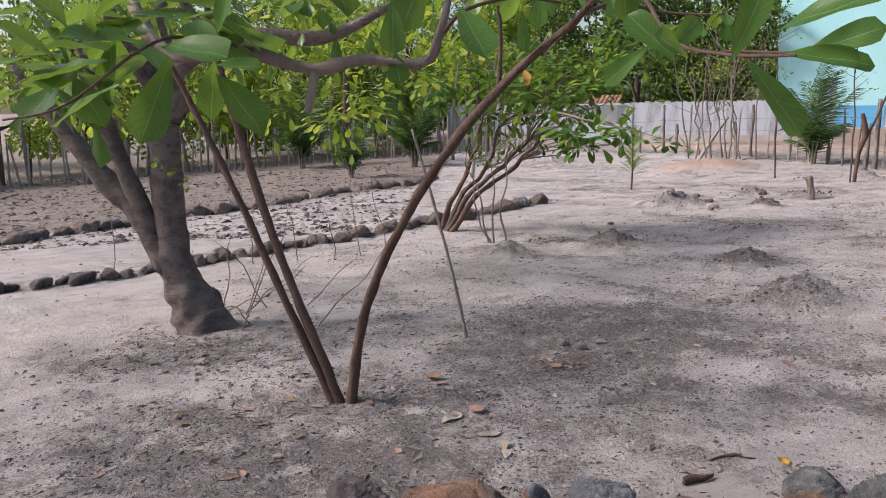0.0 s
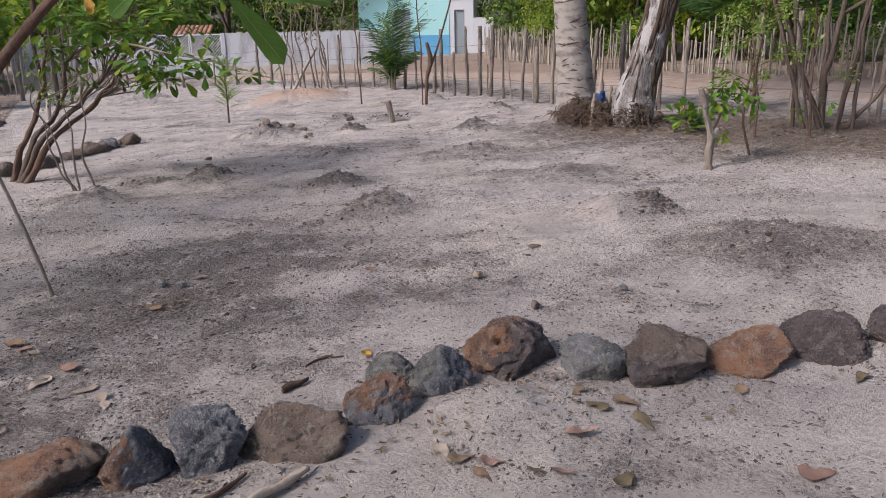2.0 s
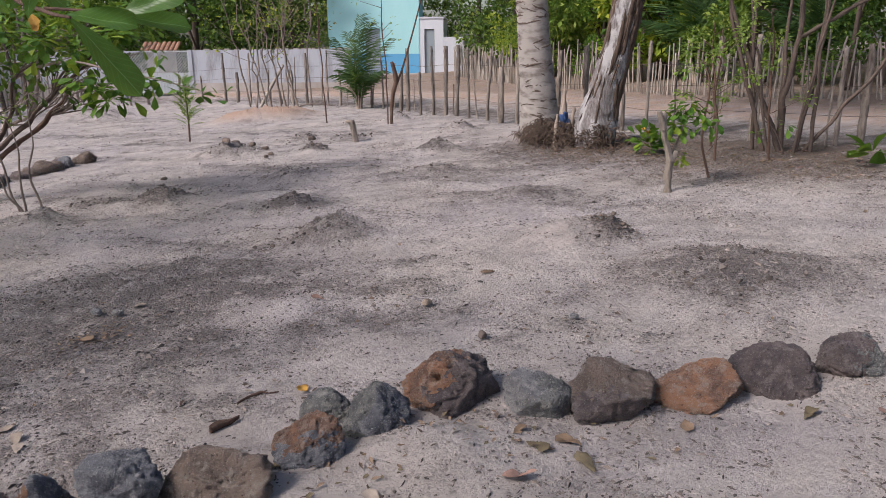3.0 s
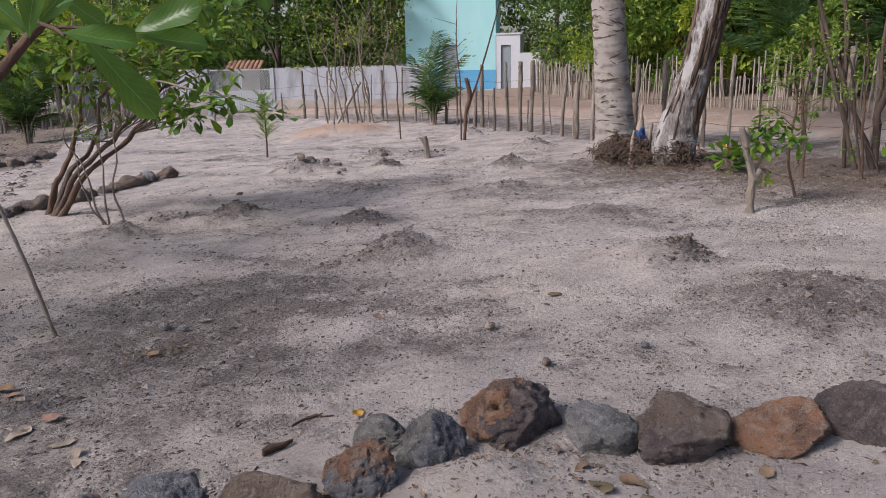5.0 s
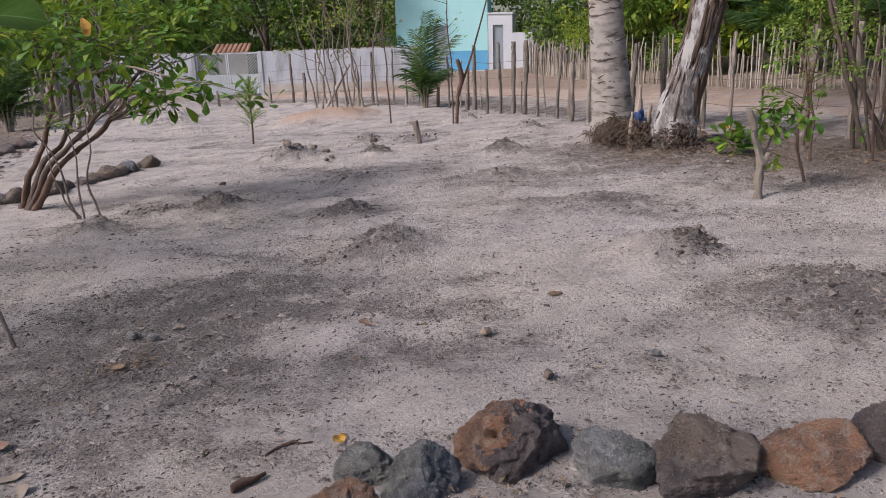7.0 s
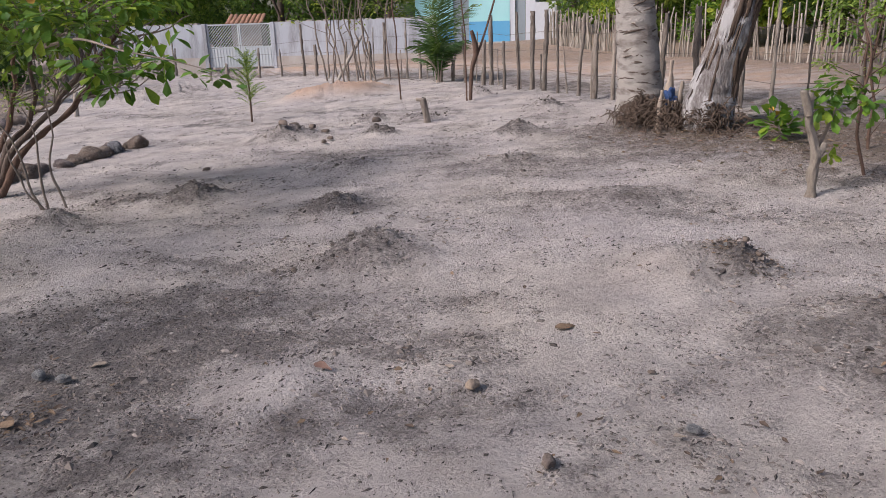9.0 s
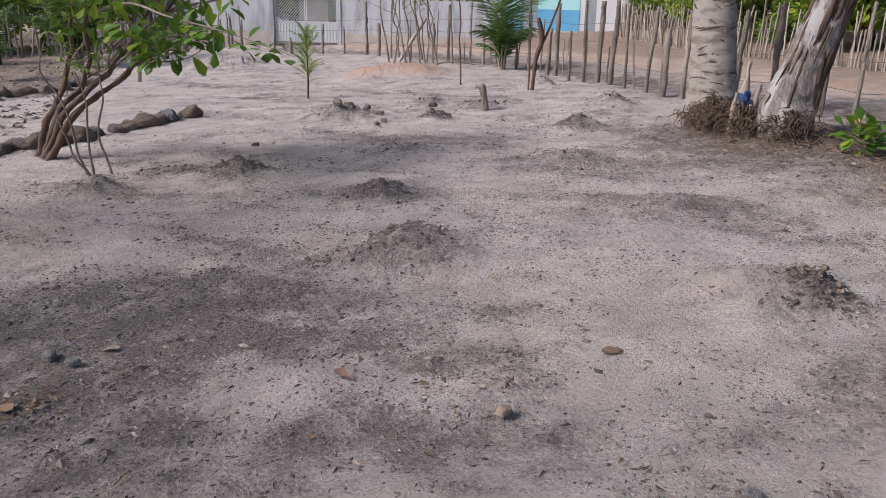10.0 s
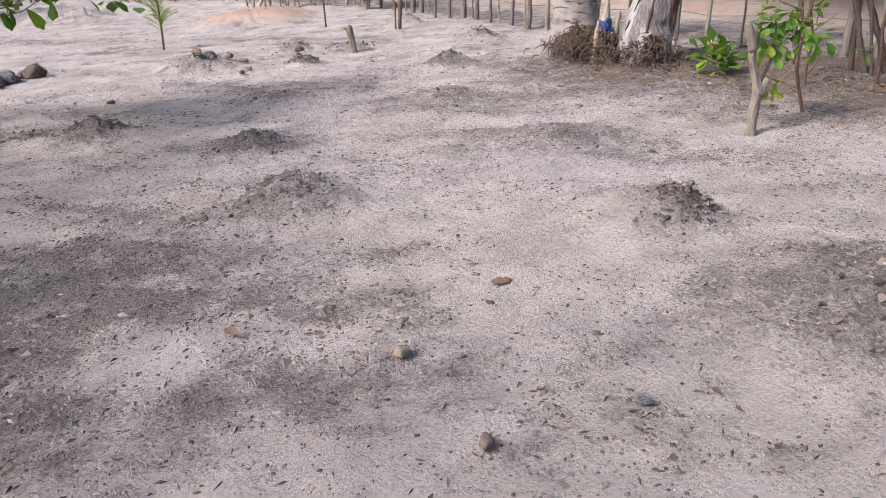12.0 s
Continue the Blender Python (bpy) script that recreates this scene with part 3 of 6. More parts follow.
def ground_height(x, y):
    """Height above the slope, and the dark, red and litter shares."""
    v = Vector((x, y, 0))
    h = 0.035 * noise.noise(v * 0.7) + 0.026 * noise.noise(v * 2.3) + 0.013 * noise.noise(v * 6) + 0.007 * noise.noise(v * 15)
    dark = red = 0.0
    n5, n12 = noise.noise(v * 5 + Vector((9, 4, 0))), noise.noise(v * 13 + Vector((2, 8, 0)))
    for mx, my, w, mh, rg, dk in MOUNDS:
        q = ((x - mx) ** 2 + (y - my) ** 2) / (w * w)
        if q < 7:
            g = math.exp(-q * 1.2 * (1 + 0.45 * n5))
            h += 1.2 * mh * g * (1 + rg * (0.30 * n12 + 0.16 * noise.noise(v * 24)))
            dark = max(dark, 1.25 * dk * min(1, 1.4 * math.exp(-q * 0.8 * (1 + 0.7 * n5))))
    for mx, my, w, mh in ORANGE:
        q = ((x - mx) ** 2 + (y - my) ** 2) / (w * w)
        if q < 7:
            g = math.exp(-q * 1.2 * (1 + 0.4 * n5))
            h += mh * g * (1 + 0.2 * n12)
            red = max(red, min(0.92, 1.3 * g))
    n2 = noise.noise(v * 1.9 + Vector((5, 1, 0)))
    # darker streaks, longer one way than the other, stronger farther off
    along, across = 0.83 * x - 0.56 * y, 0.56 * x + 0.83 * y
    sw = Vector((along * 0.9, across * 2.6, 3.0))
    streak = noise.noise(sw) + 0.6 * noise.noise(sw * 2.3) + 0.4 * noise.noise(sw * 5.1)
    h += 0.014 * streak
    dark = max(dark, 0.55 * max(0.0, streak + 0.05 + 0.32 * min(1.0, max(0.0, (y - 8.0) / 5.0))))
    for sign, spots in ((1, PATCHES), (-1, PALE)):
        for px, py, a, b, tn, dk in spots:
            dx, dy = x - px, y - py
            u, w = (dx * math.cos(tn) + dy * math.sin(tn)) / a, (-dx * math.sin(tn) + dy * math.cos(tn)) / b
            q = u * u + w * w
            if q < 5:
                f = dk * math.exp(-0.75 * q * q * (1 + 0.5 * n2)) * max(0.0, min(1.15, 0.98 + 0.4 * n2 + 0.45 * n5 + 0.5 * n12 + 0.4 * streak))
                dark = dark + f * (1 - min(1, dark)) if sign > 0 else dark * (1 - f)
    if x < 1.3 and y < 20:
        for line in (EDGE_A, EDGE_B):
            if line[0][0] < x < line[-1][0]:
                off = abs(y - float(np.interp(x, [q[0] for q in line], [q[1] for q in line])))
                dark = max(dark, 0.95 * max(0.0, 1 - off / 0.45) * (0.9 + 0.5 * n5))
    fx = fence_x(y)
    beyond = x - fx
    if -4 < y < 60:
        if beyond > -0.4:
            red = max(red, min(0.8, max(0.0, (beyond - 1.9 + 0.8 * n5) / 0.9)) * min(1.0, 0.75 + 0.7 * n2 + 0.5 * n12))
            dark = max(dark, 0.85 * max(0.0, 1 - abs(beyond - 0.7) / 1.6) * (0.9 + 0.6 * n5))
    litter = 0.0
    if x < -1.0 and y > 10:
        edge = (y - 12.0) - 0.95 * (x + 6.1)
        litter = max(0.0, min(0.9, edge * 0.8))
        h += 0.05 * litter * noise.noise(v * 3.1)
    if 0.3 < beyond < 2.2:
        litter = max(litter, 0.55 * max(0.0, 0.5 + n5 + n12))
    if beyond > 3.6:
        litter = max(litter, min(0.7, (beyond - 3.9 + 0.8 * n5) * 0.6))
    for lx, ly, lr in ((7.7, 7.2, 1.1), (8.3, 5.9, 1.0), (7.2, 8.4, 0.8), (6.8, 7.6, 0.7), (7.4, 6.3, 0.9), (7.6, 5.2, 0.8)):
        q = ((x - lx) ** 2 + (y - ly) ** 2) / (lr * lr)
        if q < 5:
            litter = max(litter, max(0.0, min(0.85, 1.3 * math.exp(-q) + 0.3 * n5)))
    far = max(abs(x), abs(y))
    if far > 60:
        litter = 0.8
    return h, dark, red, litter


def steps(lo, hi, d, growth, end_lo, end_hi):
    mid = list(np.arange(lo, hi, d))
    a, s = [lo], d
    while a[-1] > end_lo:
        s *= growth
        a.append(a[-1] - s)
    b, s = [mid[-1]], d
    while b[-1] < end_hi:
        s *= growth
        b.append(b[-1] + s)
    return a[:0:-1] + mid + b[1:]


def build_ground():
    xs = steps(-1.2, 6.4, 0.038, 1.055, -600, 600)
    ys = steps(1.4, 12.4, 0.04, 1.055, -600, 600)
    ax = Vector((0.338, 0.941, 0))
    verts, cols = [], []
    for y in ys:
        for x in xs:
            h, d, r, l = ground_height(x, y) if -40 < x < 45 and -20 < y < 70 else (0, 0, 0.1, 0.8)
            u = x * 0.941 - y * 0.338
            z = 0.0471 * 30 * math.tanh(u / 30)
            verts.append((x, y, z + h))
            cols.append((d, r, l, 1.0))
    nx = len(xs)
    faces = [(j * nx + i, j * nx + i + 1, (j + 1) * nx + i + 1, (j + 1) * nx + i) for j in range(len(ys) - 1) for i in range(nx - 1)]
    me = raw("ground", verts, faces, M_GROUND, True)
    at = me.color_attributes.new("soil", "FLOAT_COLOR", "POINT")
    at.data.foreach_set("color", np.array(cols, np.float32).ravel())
    return tagged(new("ground", me), "pale sandy bare earth with dug heaps and dark patches", "ground", kind="structure")


build_ground()


def G(x, y):
    """The ground's surface at a place of the plan."""
    u = x * 0.941 - y * 0.338
    return Vector((x, y, 0.0471 * 30 * math.tanh(u / 30) + ground_height(x, y)[0]))


# ---- the row of stones in front ----
# x, y of the foot, width, height, stone, second colour, word
ROW = [
    (-0.30, 2.86, 0.24, 0.14, M_ROCK_DARK, None, "dark"),
    (0.05, 2.80, 0.44, 0.16, M_ROCK_ORANGE, M_ROCK_BROWN, "low rust-brown"),
    (0.37, 2.65, 0.25, 0.23, M_ROCK_ORANGE, M_ROCK_BLUE, "rust and blue-grey"),
    (0.62, 2.63, 0.27, 0.21, M_ROCK_BLUE, None, "dark blue-grey"),
    (0.94, 2.58, 0.39, 0.19, M_ROCK_BROWN, None, "rounded brown"),
    (1.30, 2.63, 0.27, 0.18, M_ROCK_ORANGE, M_ROCK_BLUE, "rust-streaked grey"),
    (1.49, 2.89, 0.26, 0.12, M_ROCK_GREY, None, "flat grey"),
    (1.59, 2.65, 0.26, 0.20, M_ROCK_GREY, M_ROCK_BLUE, "pale grey angular"),
    (1.99, 2.72, 0.4, 0.235, M_ROCK_ORANGE, M_ROCK_DARK, "big pointed rust and dark"),
    (2.22, 2.43, 0.28, 0.165, M_ROCK_PALE, M_ROCK_GREY, "pale blue-grey"),
    (2.49, 2.27, 0.37, 0.18, M_ROCK_BROWN, M_ROCK_DARK, "pitted brown"),
    (2.90, 2.17, 0.45, 0.155, M_ROCK_ORANGE, None, "long orange"),
    (3.21, 2.04, 0.38, 0.185, M_ROCK_DARK, None, "pitted dark"),
    (3.59, 1.92, 0.34, 0.15, M_ROCK_DARK, M_ROCK_GREY, "purple-grey"),
    (3.96, 1.78, 0.32, 0.16, M_ROCK_BROWN, None, "brown"),
]
# the flat faces that give the plainest stones their outline
FACES = {8: [((0.55, -0.2, 0.8), 0.66), ((-0.9, -0.15, 0.42), 0.92), ((-0.1, -0.9, 0.35), 0.8), ((1, 0, 0.1), 0.92)],
         2: [((0.3, -0.85, 0.2), 0.72), ((0.85, -0.3, 0.4), 0.8), ((-0.75, 0, 0.6), 0.8)], 3: [((0, -0.9, 0.25), 0.75), ((0, 0.1, 1), 0.8)],
         7: [((-0.75, -0.2, 0.62), 0.66), ((0.7, -0.2, 0.66), 0.74)], 10: [((0.35, -0.1, 0.9), 0.72), ((-0.6, -0.3, 0.75), 0.8), ((1, -0.2, 0.1), 0.95), ((-1, 0, 0), 0.95)], 9: [((0, -0.3, 1), 0.8), ((-1, -0.2, 0.1), 0.8)], 5: [((-0.5, -0.4, 0.75), 0.74)]}
# stone 8's dark side is its own two-tone plus shade put into the colour
SPLIT = {8: (0.85, -0.5, -0.3), 2: (0.9, -0.2, 0.1), 5: (0.3, -0.4, -0.9), 7: (0.8, -0.3, -0.2), 10: (-0.3, -0.5, -0.8)}
for i, (x, y, w, h, m, m2, word) in enumerate(ROW):
    me = rock_mesh("border_stone", 40 + i, w * 0.56, w * 0.45, h * 0.68, m, 9, 5, 0.055, FACES.get(i, ()), m2, (-0.66, -0.62, 0.42) if i == 8 else None, SPLIT.get(i), -0.18 if i == 8 else 0.1 if i == 2 else 0.0)
    lo, hi = min(v.co.z for v in me.vertices), max(v.co.z for v in me.vertices)
    k = (h + 0.035) / (hi - lo)
    for v in me.vertices:
        v.co.z *= k
    ob = solid("border_stone", me, m, f"{word} rough stone in the edging row", "stone", G(x, y) + Vector((0, 0, -lo * k - 0.035)), "stones of the front row")
    ob.rotation_euler.z = -0.35 + (0.25 * math.sin(i * 2.3) if i not in (8, 2) else 0.2)

# ---- the pair of trunks ----
def ringed_trunk():
    t = thing("ringed_tree", "pale ringed palm trunk with dark leaf scars", "tree", G(7.25, 9.45))
    bm = bmesh.new()
    pts = [(0, 0, -0.2), (-0.02, 0.02, 0.5), (-0.1, 0.06, 1.4), (-0.16, 0.12, 2.6), (-0.1, 0.2, 4.4), (0.1, 0.3, 6.0)]
    tube(bm, pts, [0.33, 0.27, 0.232, 0.218, 0.205, 0.15], 28, 150, 0.06)
    bm.verts.ensure_lookup_table()
    for i, v in enumerate(bm.verts):
        k = v.co.z * 9 + 0.5 * noise.noise(v.co * 3)
        s = 1 + 0.035 * (k - math.floor(k)) + 0.03 * noise.noise(v.co * 14)
        c = Vector((-0.06 * v.co.z, 0.04 * v.co.z, v.co.z))
        v.co = c + (v.co - c) * s
    trunk = part("trunk", bm, M_PALM, t)
    rng = random.Random(5)
    q = spline(pts, 60)
    for i in range(120):
        z = rng.uniform(0.15, 2.8)
        c = q[min(60, max(0, int(np.interp(z, [p.z for p in q], range(61)))))]
        a = rng.uniform(0, 2 * math.pi)
        r = np.interp(z, [-0.2, 0.5, 1.4, 2.6, 4.4], [0.33, 0.27, 0.232, 0.218, 0.205]) * 0.995
        bm = bmesh.new()
        ar = rng.uniform(0.2, 0.85)
        tilt = rng.uniform(-0.05, 0.05)
        tube(bm, [c + Vector((math.cos(a + d) * r, math.sin(a + d) * r, tilt * d / ar + rng.uniform(-0.016, 0.016))) for d in (-ar, -ar / 2, 0, ar / 2, ar)], [0.002, rng.uniform(0.004, 0.015), rng.uniform(0.005, 0.02), rng.uniform(0.003, 0.012), 0.002], 6, 10, 0.8)
        part("leaf_scar", bm, M_SCAR, trunk)
    return t


def peeling_trunk():
    t = thing("peeling_tree", "pale peeling palm trunk wrapped in dark fibres", "tree", G(7.3, 8.2))
    bm = bmesh.new()
    pts = [(0, 0, -0.2), (-0.02, 0.0, 0.25), (0.05, -0.06, 0.7), (0.18, -0.17, 1.4), (0.26, -0.25, 2.1), (0.3, -0.3, 3.5), (0.2, -0.2, 5.6)]
    tube(bm, pts, [0.29, 0.275, 0.215, 0.185, 0.185, 0.17, 0.12], 32, 110, 0.13)
    trunk = part("trunk", bm, M_PEEL, t)
    rng = random.Random(8)
    q = spline(pts, 60)
    for i in range(110):
        z0 = rng.uniform(-0.05, 2.6)
        # every second strip crowds the right side, putting its shade in as dark fibre
        a = rng.uniform(0, 6.3) if i % 2 else rng.gauss(-0.9, 0.7)
        tw = rng.gauss(0, 0.25)
        ln = rng.uniform(0.3, 1.0)
        line = []
        for k in range(7):
            z = z0 + ln * k / 6
            c = q[min(60, int(np.interp(z, [p.z for p in q], range(61))))]
            r = np.interp(z, [-0.2, 0.25, 0.7, 1.4, 2.1, 3.5], [0.283, 0.277, 0.219, 0.19, 0.19, 0.175]) * (1.0 + 0.025 * math.sin(k * 2 + i))
            line.append(c + Vector((math.cos(a + tw * k / 6) * r, math.sin(a + tw * k / 6) * r, 0)))
        bm = bmesh.new()
        w = rng.uniform(0.008, 0.036)
        tube(bm, line, [0.003, w, w * 0.8, 0.003], 5, 12, 0.4)
        part("bark_strip", bm, M_FIBRE, trunk)
    return t


# crowns above the view, unseen; added to end the trunks and give shade
def unseen_palm_crown(t, top, seed, length):
    rng = random.Random(seed)
    me = [frond_mesh("frond", length, 34, 2.2, M_FROND, seed + i, 0.55, 0.75, 0.3, 0.22) for i in range(3)]
    for i in range(15):
        ob = new("frond", me[i % 3])
        ob.parent = t
        ob.matrix_basis = Matrix.Translation(top) @ Matrix.Rotation(i * 2.4, 4, "Z") @ Matrix.Rotation(rng.uniform(-0.9, 0.5), 4, "Y")


unseen_palm_crown(ringed_trunk(), (0.1, 0.3, 5.9), 3, 2.6)
unseen_palm_crown(peeling_trunk(), (0.2, -0.2, 5.5), 13, 2.6)

# dead roots, fibres and splinters heaped between the two trunks
rng = random.Random(3)
pile = thing("root_pile", "heap of dead roots and fibre round the trunk feet", "roots", G(7.2, 8.45))
bm = bmesh.new()
for i in range(1700):
    a, r = rng.uniform(0, 6.3), abs(rng.gauss(0, 0.34))
    cx, cy = rng.choice(((-0.1, 0.75), (0.0, -0.5), (-0.2, 0.0), (-0.2, 0.3), (-0.25, 0.5)))
    p = Vector((cx + math.cos(a) * r * 0.7, cy + math.sin(a) * r * 0.7, max(0.0, 0.30 - 0.3 * r) * rng.random()))
    d = Vector((rng.gauss(-0.4, 0.6), rng.gauss(-0.3, 0.6), rng.uniform(-0.6, 0.45))).normalized() * rng.uniform(0.06, 0.22)
    tube(bm, [p, p + d * 0.5 + Vector((0, 0, 0.03)), p + d + Vector((0, 0, -0.02))], [0.005, 0.0075, 0.002], 4)
tagged(part("root_mass", bm, M_FIBRE, pile), kind="stuff")
for i, (x, y, h, w) in enumerate(((-0.33, 0.1, 0.42, 0.05), (-0.12, 0.22, 0.74, 0.06), (-0.02, 0.14, 0.5, 0.05), (-0.2, 0.0, 0.3, 0.04))):
    bm = bmesh.new()
    tube(bm, [(x, y, -0.05), (x + 0.01, y, h * 0.6), (x + 0.04, y + 0.02, h)], [w * 0.6, w * 0.55, 0.014], 7, 14, 1.4, flat=0.45)
    part("splinter", bm, M_SPLINTER, pile, "pale split wood splinter")
rag = bmesh.new()
bmesh.ops.create_icosphere(rag, subdivisions=4, radius=0.06)
for v in rag.verts:
    v.co *= 1 + 0.9 * noise.noise(v.co * 22) + 0.4 * noise.noise(v.co * 55)
    v.co.z *= 1.7
solid("cloth", rag, M_RAG, "crumpled dark blue cloth between the trunks", "cloth", G(7.03, 8.55) + Vector((0, 0, 0.33)))

# ---- fences ----
def post_mesh(name, h, r, seed, material, seg=7):
    g = random.Random(seed)
    bm = bmesh.new()
    lx, ly = g.uniform(-0.04, 0.04) * h, g.uniform(-0.04, 0.04) * h
    tube(bm, [(0, 0, -0.25), (lx * 0.3 + g.uniform(-.012, .012), ly * 0.4, h * 0.35), (lx * 0.7 + g.uniform(-.014, .014), ly * 0.6, h * 0.7), (lx, ly, h)], [r * 1.15, r * g.uniform(0.85, 1.1), r, r * g.uniform(0.6, 0.95)], seg, 18, 0.7)
    return to_mesh(name, bm, material)


fence = thing("yard_fence", "weathered uneven wooden post and wire fence", "fence", G(8.0, 12.0))
origin = fence.matrix_basis.translation.copy()
POSTS = [
    (3.32, 26.5, 0.55), (3.8, 26.0, 0.5), (4.7, 25.4, 0.9), (5.3, 24.9, 0.85), (5.8, 23.9, 1.46), (6.0, 23.2, 0.9), (6.15, 22.3, 1.46), (6.45, 21.3, 0.95), (6.9, 20.6, 0.9), (7.1, 20.0, 1.35), (7.47, 19.4, 1.4), (7.6, 18.8, 0.9),
    (7.75, 18.0, 1.1), (7.8, 17.2, 0.6), (7.8, 16.5, 1.2), (7.82, 15.6, 0.9), (7.92, 15.4, 1.36), (7.74, 14.45, 0.9), (7.8, 13.95, 1.38), (7.88, 13.58, 1.36), (7.9, 13.17, 1.36), (7.9, 12.68, 1.32), (7.95, 12.1, 1.3),
]
POSTS2 = [(7.95, 11.63, 1.0), (8.05, 11.25, 1.25), (8.1, 10.8, 1.3), (8.2, 10.3, 1.25), (8.3, 9.7, 1.3), (8.42, 8.95, 1.05), (8.42, 8.45, 1.34), (9.0, 7.7, 1.36), (8.7, 6.8, 1.32), (8.85, 6.55, 1.25), (9.05, 5.85, 1.15), (9.3, 5.7, 1.2), (9.6, 5.0, 1.3), (9.8, 4.2, 1.25), (10.0, 3.2, 1.3), (10.2, 1.8, 1.2), (10.4, 0.4, 1.3), (10.5, -1.2, 1.25)]
tops = []
for i, (x, y, h) in enumerate(POSTS + POSTS2):
    ob = part("post", post_mesh("post", h, 0.034 + 0.011 * math.sin(i * 1.7), i, M_POST), None, fence)
    ob.matrix_basis = Matrix.Translation(G(x, y) - origin)
    tops.append(G(x, y))
STICKS = [post_mesh("stick", 1.25, 0.018, 60 + i, M_POST, 6) for i in range(6)]
rng = random.Random(19)
line = spline([Vector((x, y, 0)) for x, y, h in POSTS[8:] + POSTS2[:14]], 17)
for i, p in enumerate(line):
    ob = new("stick", STICKS[i % 6])
    ob.parent = fence
    g = G(p.x + rng.uniform(-0.02, 0.12), p.y + rng.uniform(-0.1, 0.1))
    ob.matrix_basis = Matrix.Translation(g - origin) @ Matrix.Rotation(rng.uniform(0, 6), 4, "Z") @ Matrix.Rotation(rng.gauss(0, 0.07), 4, "X") @ Matrix.Diagonal((0.8, 0.8, rng.uniform(0.4, 1.0), 1))
for level in (0.35, 0.7, 1.0):
    bm = bmesh.new()
    tube(bm, [p + Vector((0.05, 0, level)) - origin for p in tops], [0.0035] * len(tops), 4)
    part("wire", bm, M_WIRE, fence)

far_fence = thing("stake_fence", "close-set grey stake fence across the road", "fence", G(14.0, 14.0))
o2 = far_fence.matrix_basis.translation.copy()
stakes = [post_mesh("stake", 1.1, 0.03, 100 + i, M_STAKE, 5) for i in range(10)]
line = spline([(16.2, 28.0, 0), (15.2, 24.5, 0), (14.0, 19.5, 0), (13.5, 14.0, 0), (14.2, 9.3, 0), (16.0, 3.0, 0), (17.5, -3.0, 0)], 290)
rng = random.Random(11)
for i, p in enumerate(line):
    ob = new("stake", stakes[i % 10])
    ob.parent = far_fence
    x, y = p.x + rng.uniform(-0.05, 0.05), p.y + rng.uniform(-0.05, 0.05)
    ob.matrix_basis = Matrix.Translation(G(x, y) - o2) @ Matrix.Rotation(rng.uniform(0, 6), 4, "Z") @ Matrix.Rotation(rng.gauss(0, 0.07), 4, "X") @ Matrix.Diagonal((0.62, 0.62, rng.uniform(0.55, 1.2), 1))

# ---- wall, gate and houses across the road ----
def frame_at(x, y, x2, y2):
    """An upright frame whose x axis runs along the ground from one place to another."""
    a, b = Vector((x, y)), Vector((x2, y2))
    return math.atan2((b - a).y, (b - a).x), (b - a).length


WALL_L, WALL_R = (-1.4, 34.6), (11.2, 27.0)
ang, wall_len = frame_at(*WALL_L, *WALL_R)
wz = G(6.2, 30.0).z
wall = thing("garden_wall", "whitewashed stained wall with bare block foot", "wall", (*WALL_L, wz), "", "structure", ang)
GATE0, GATE1, WALL_H = 5.85, 8.68, 1.62
for a, b in ((0.0, GATE0), (GATE1, wall_len)):
    bm = bmesh.new()
    box(bm, a, b, 0, 0.16, 0.42, WALL_H)
    part("plaster", bm, M_WALL, wall, "", False)
    bm = bmesh.new()
    box(bm, a, b, -0.02, 0.18, -0.6, 0.42)
    part("foot", bm, M_WALL_BASE, wall, "bare block foot of the wall", False)
    rngw = random.Random(4)
    x = a
    while x < b - 0.25:
        bm = bmesh.new()
        w = rngw.uniform(0.12, 0.22)
        box(bm, x, x + w, 0.0, 0.16, WALL_H + 0.002, WALL_H + rngw.uniform(0.015, 0.06))
        part("coping", bm, M_WALL_BASE, wall, "", False)
        x += w + rngw.uniform(0.02, 0.2)
for a in (GATE0, GATE1 - 0.14):
    bm = bmesh.new()
    box(bm, a, a + 0.14, -0.04, 0.2, -0.5, WALL_H + 0.02)
    part("gate_pillar", bm, M_WALL, wall, "", False)
gate = thing("gate", "white steel double gate with lattice top", "gate", (*WALL_L, wz), "", "", ang)
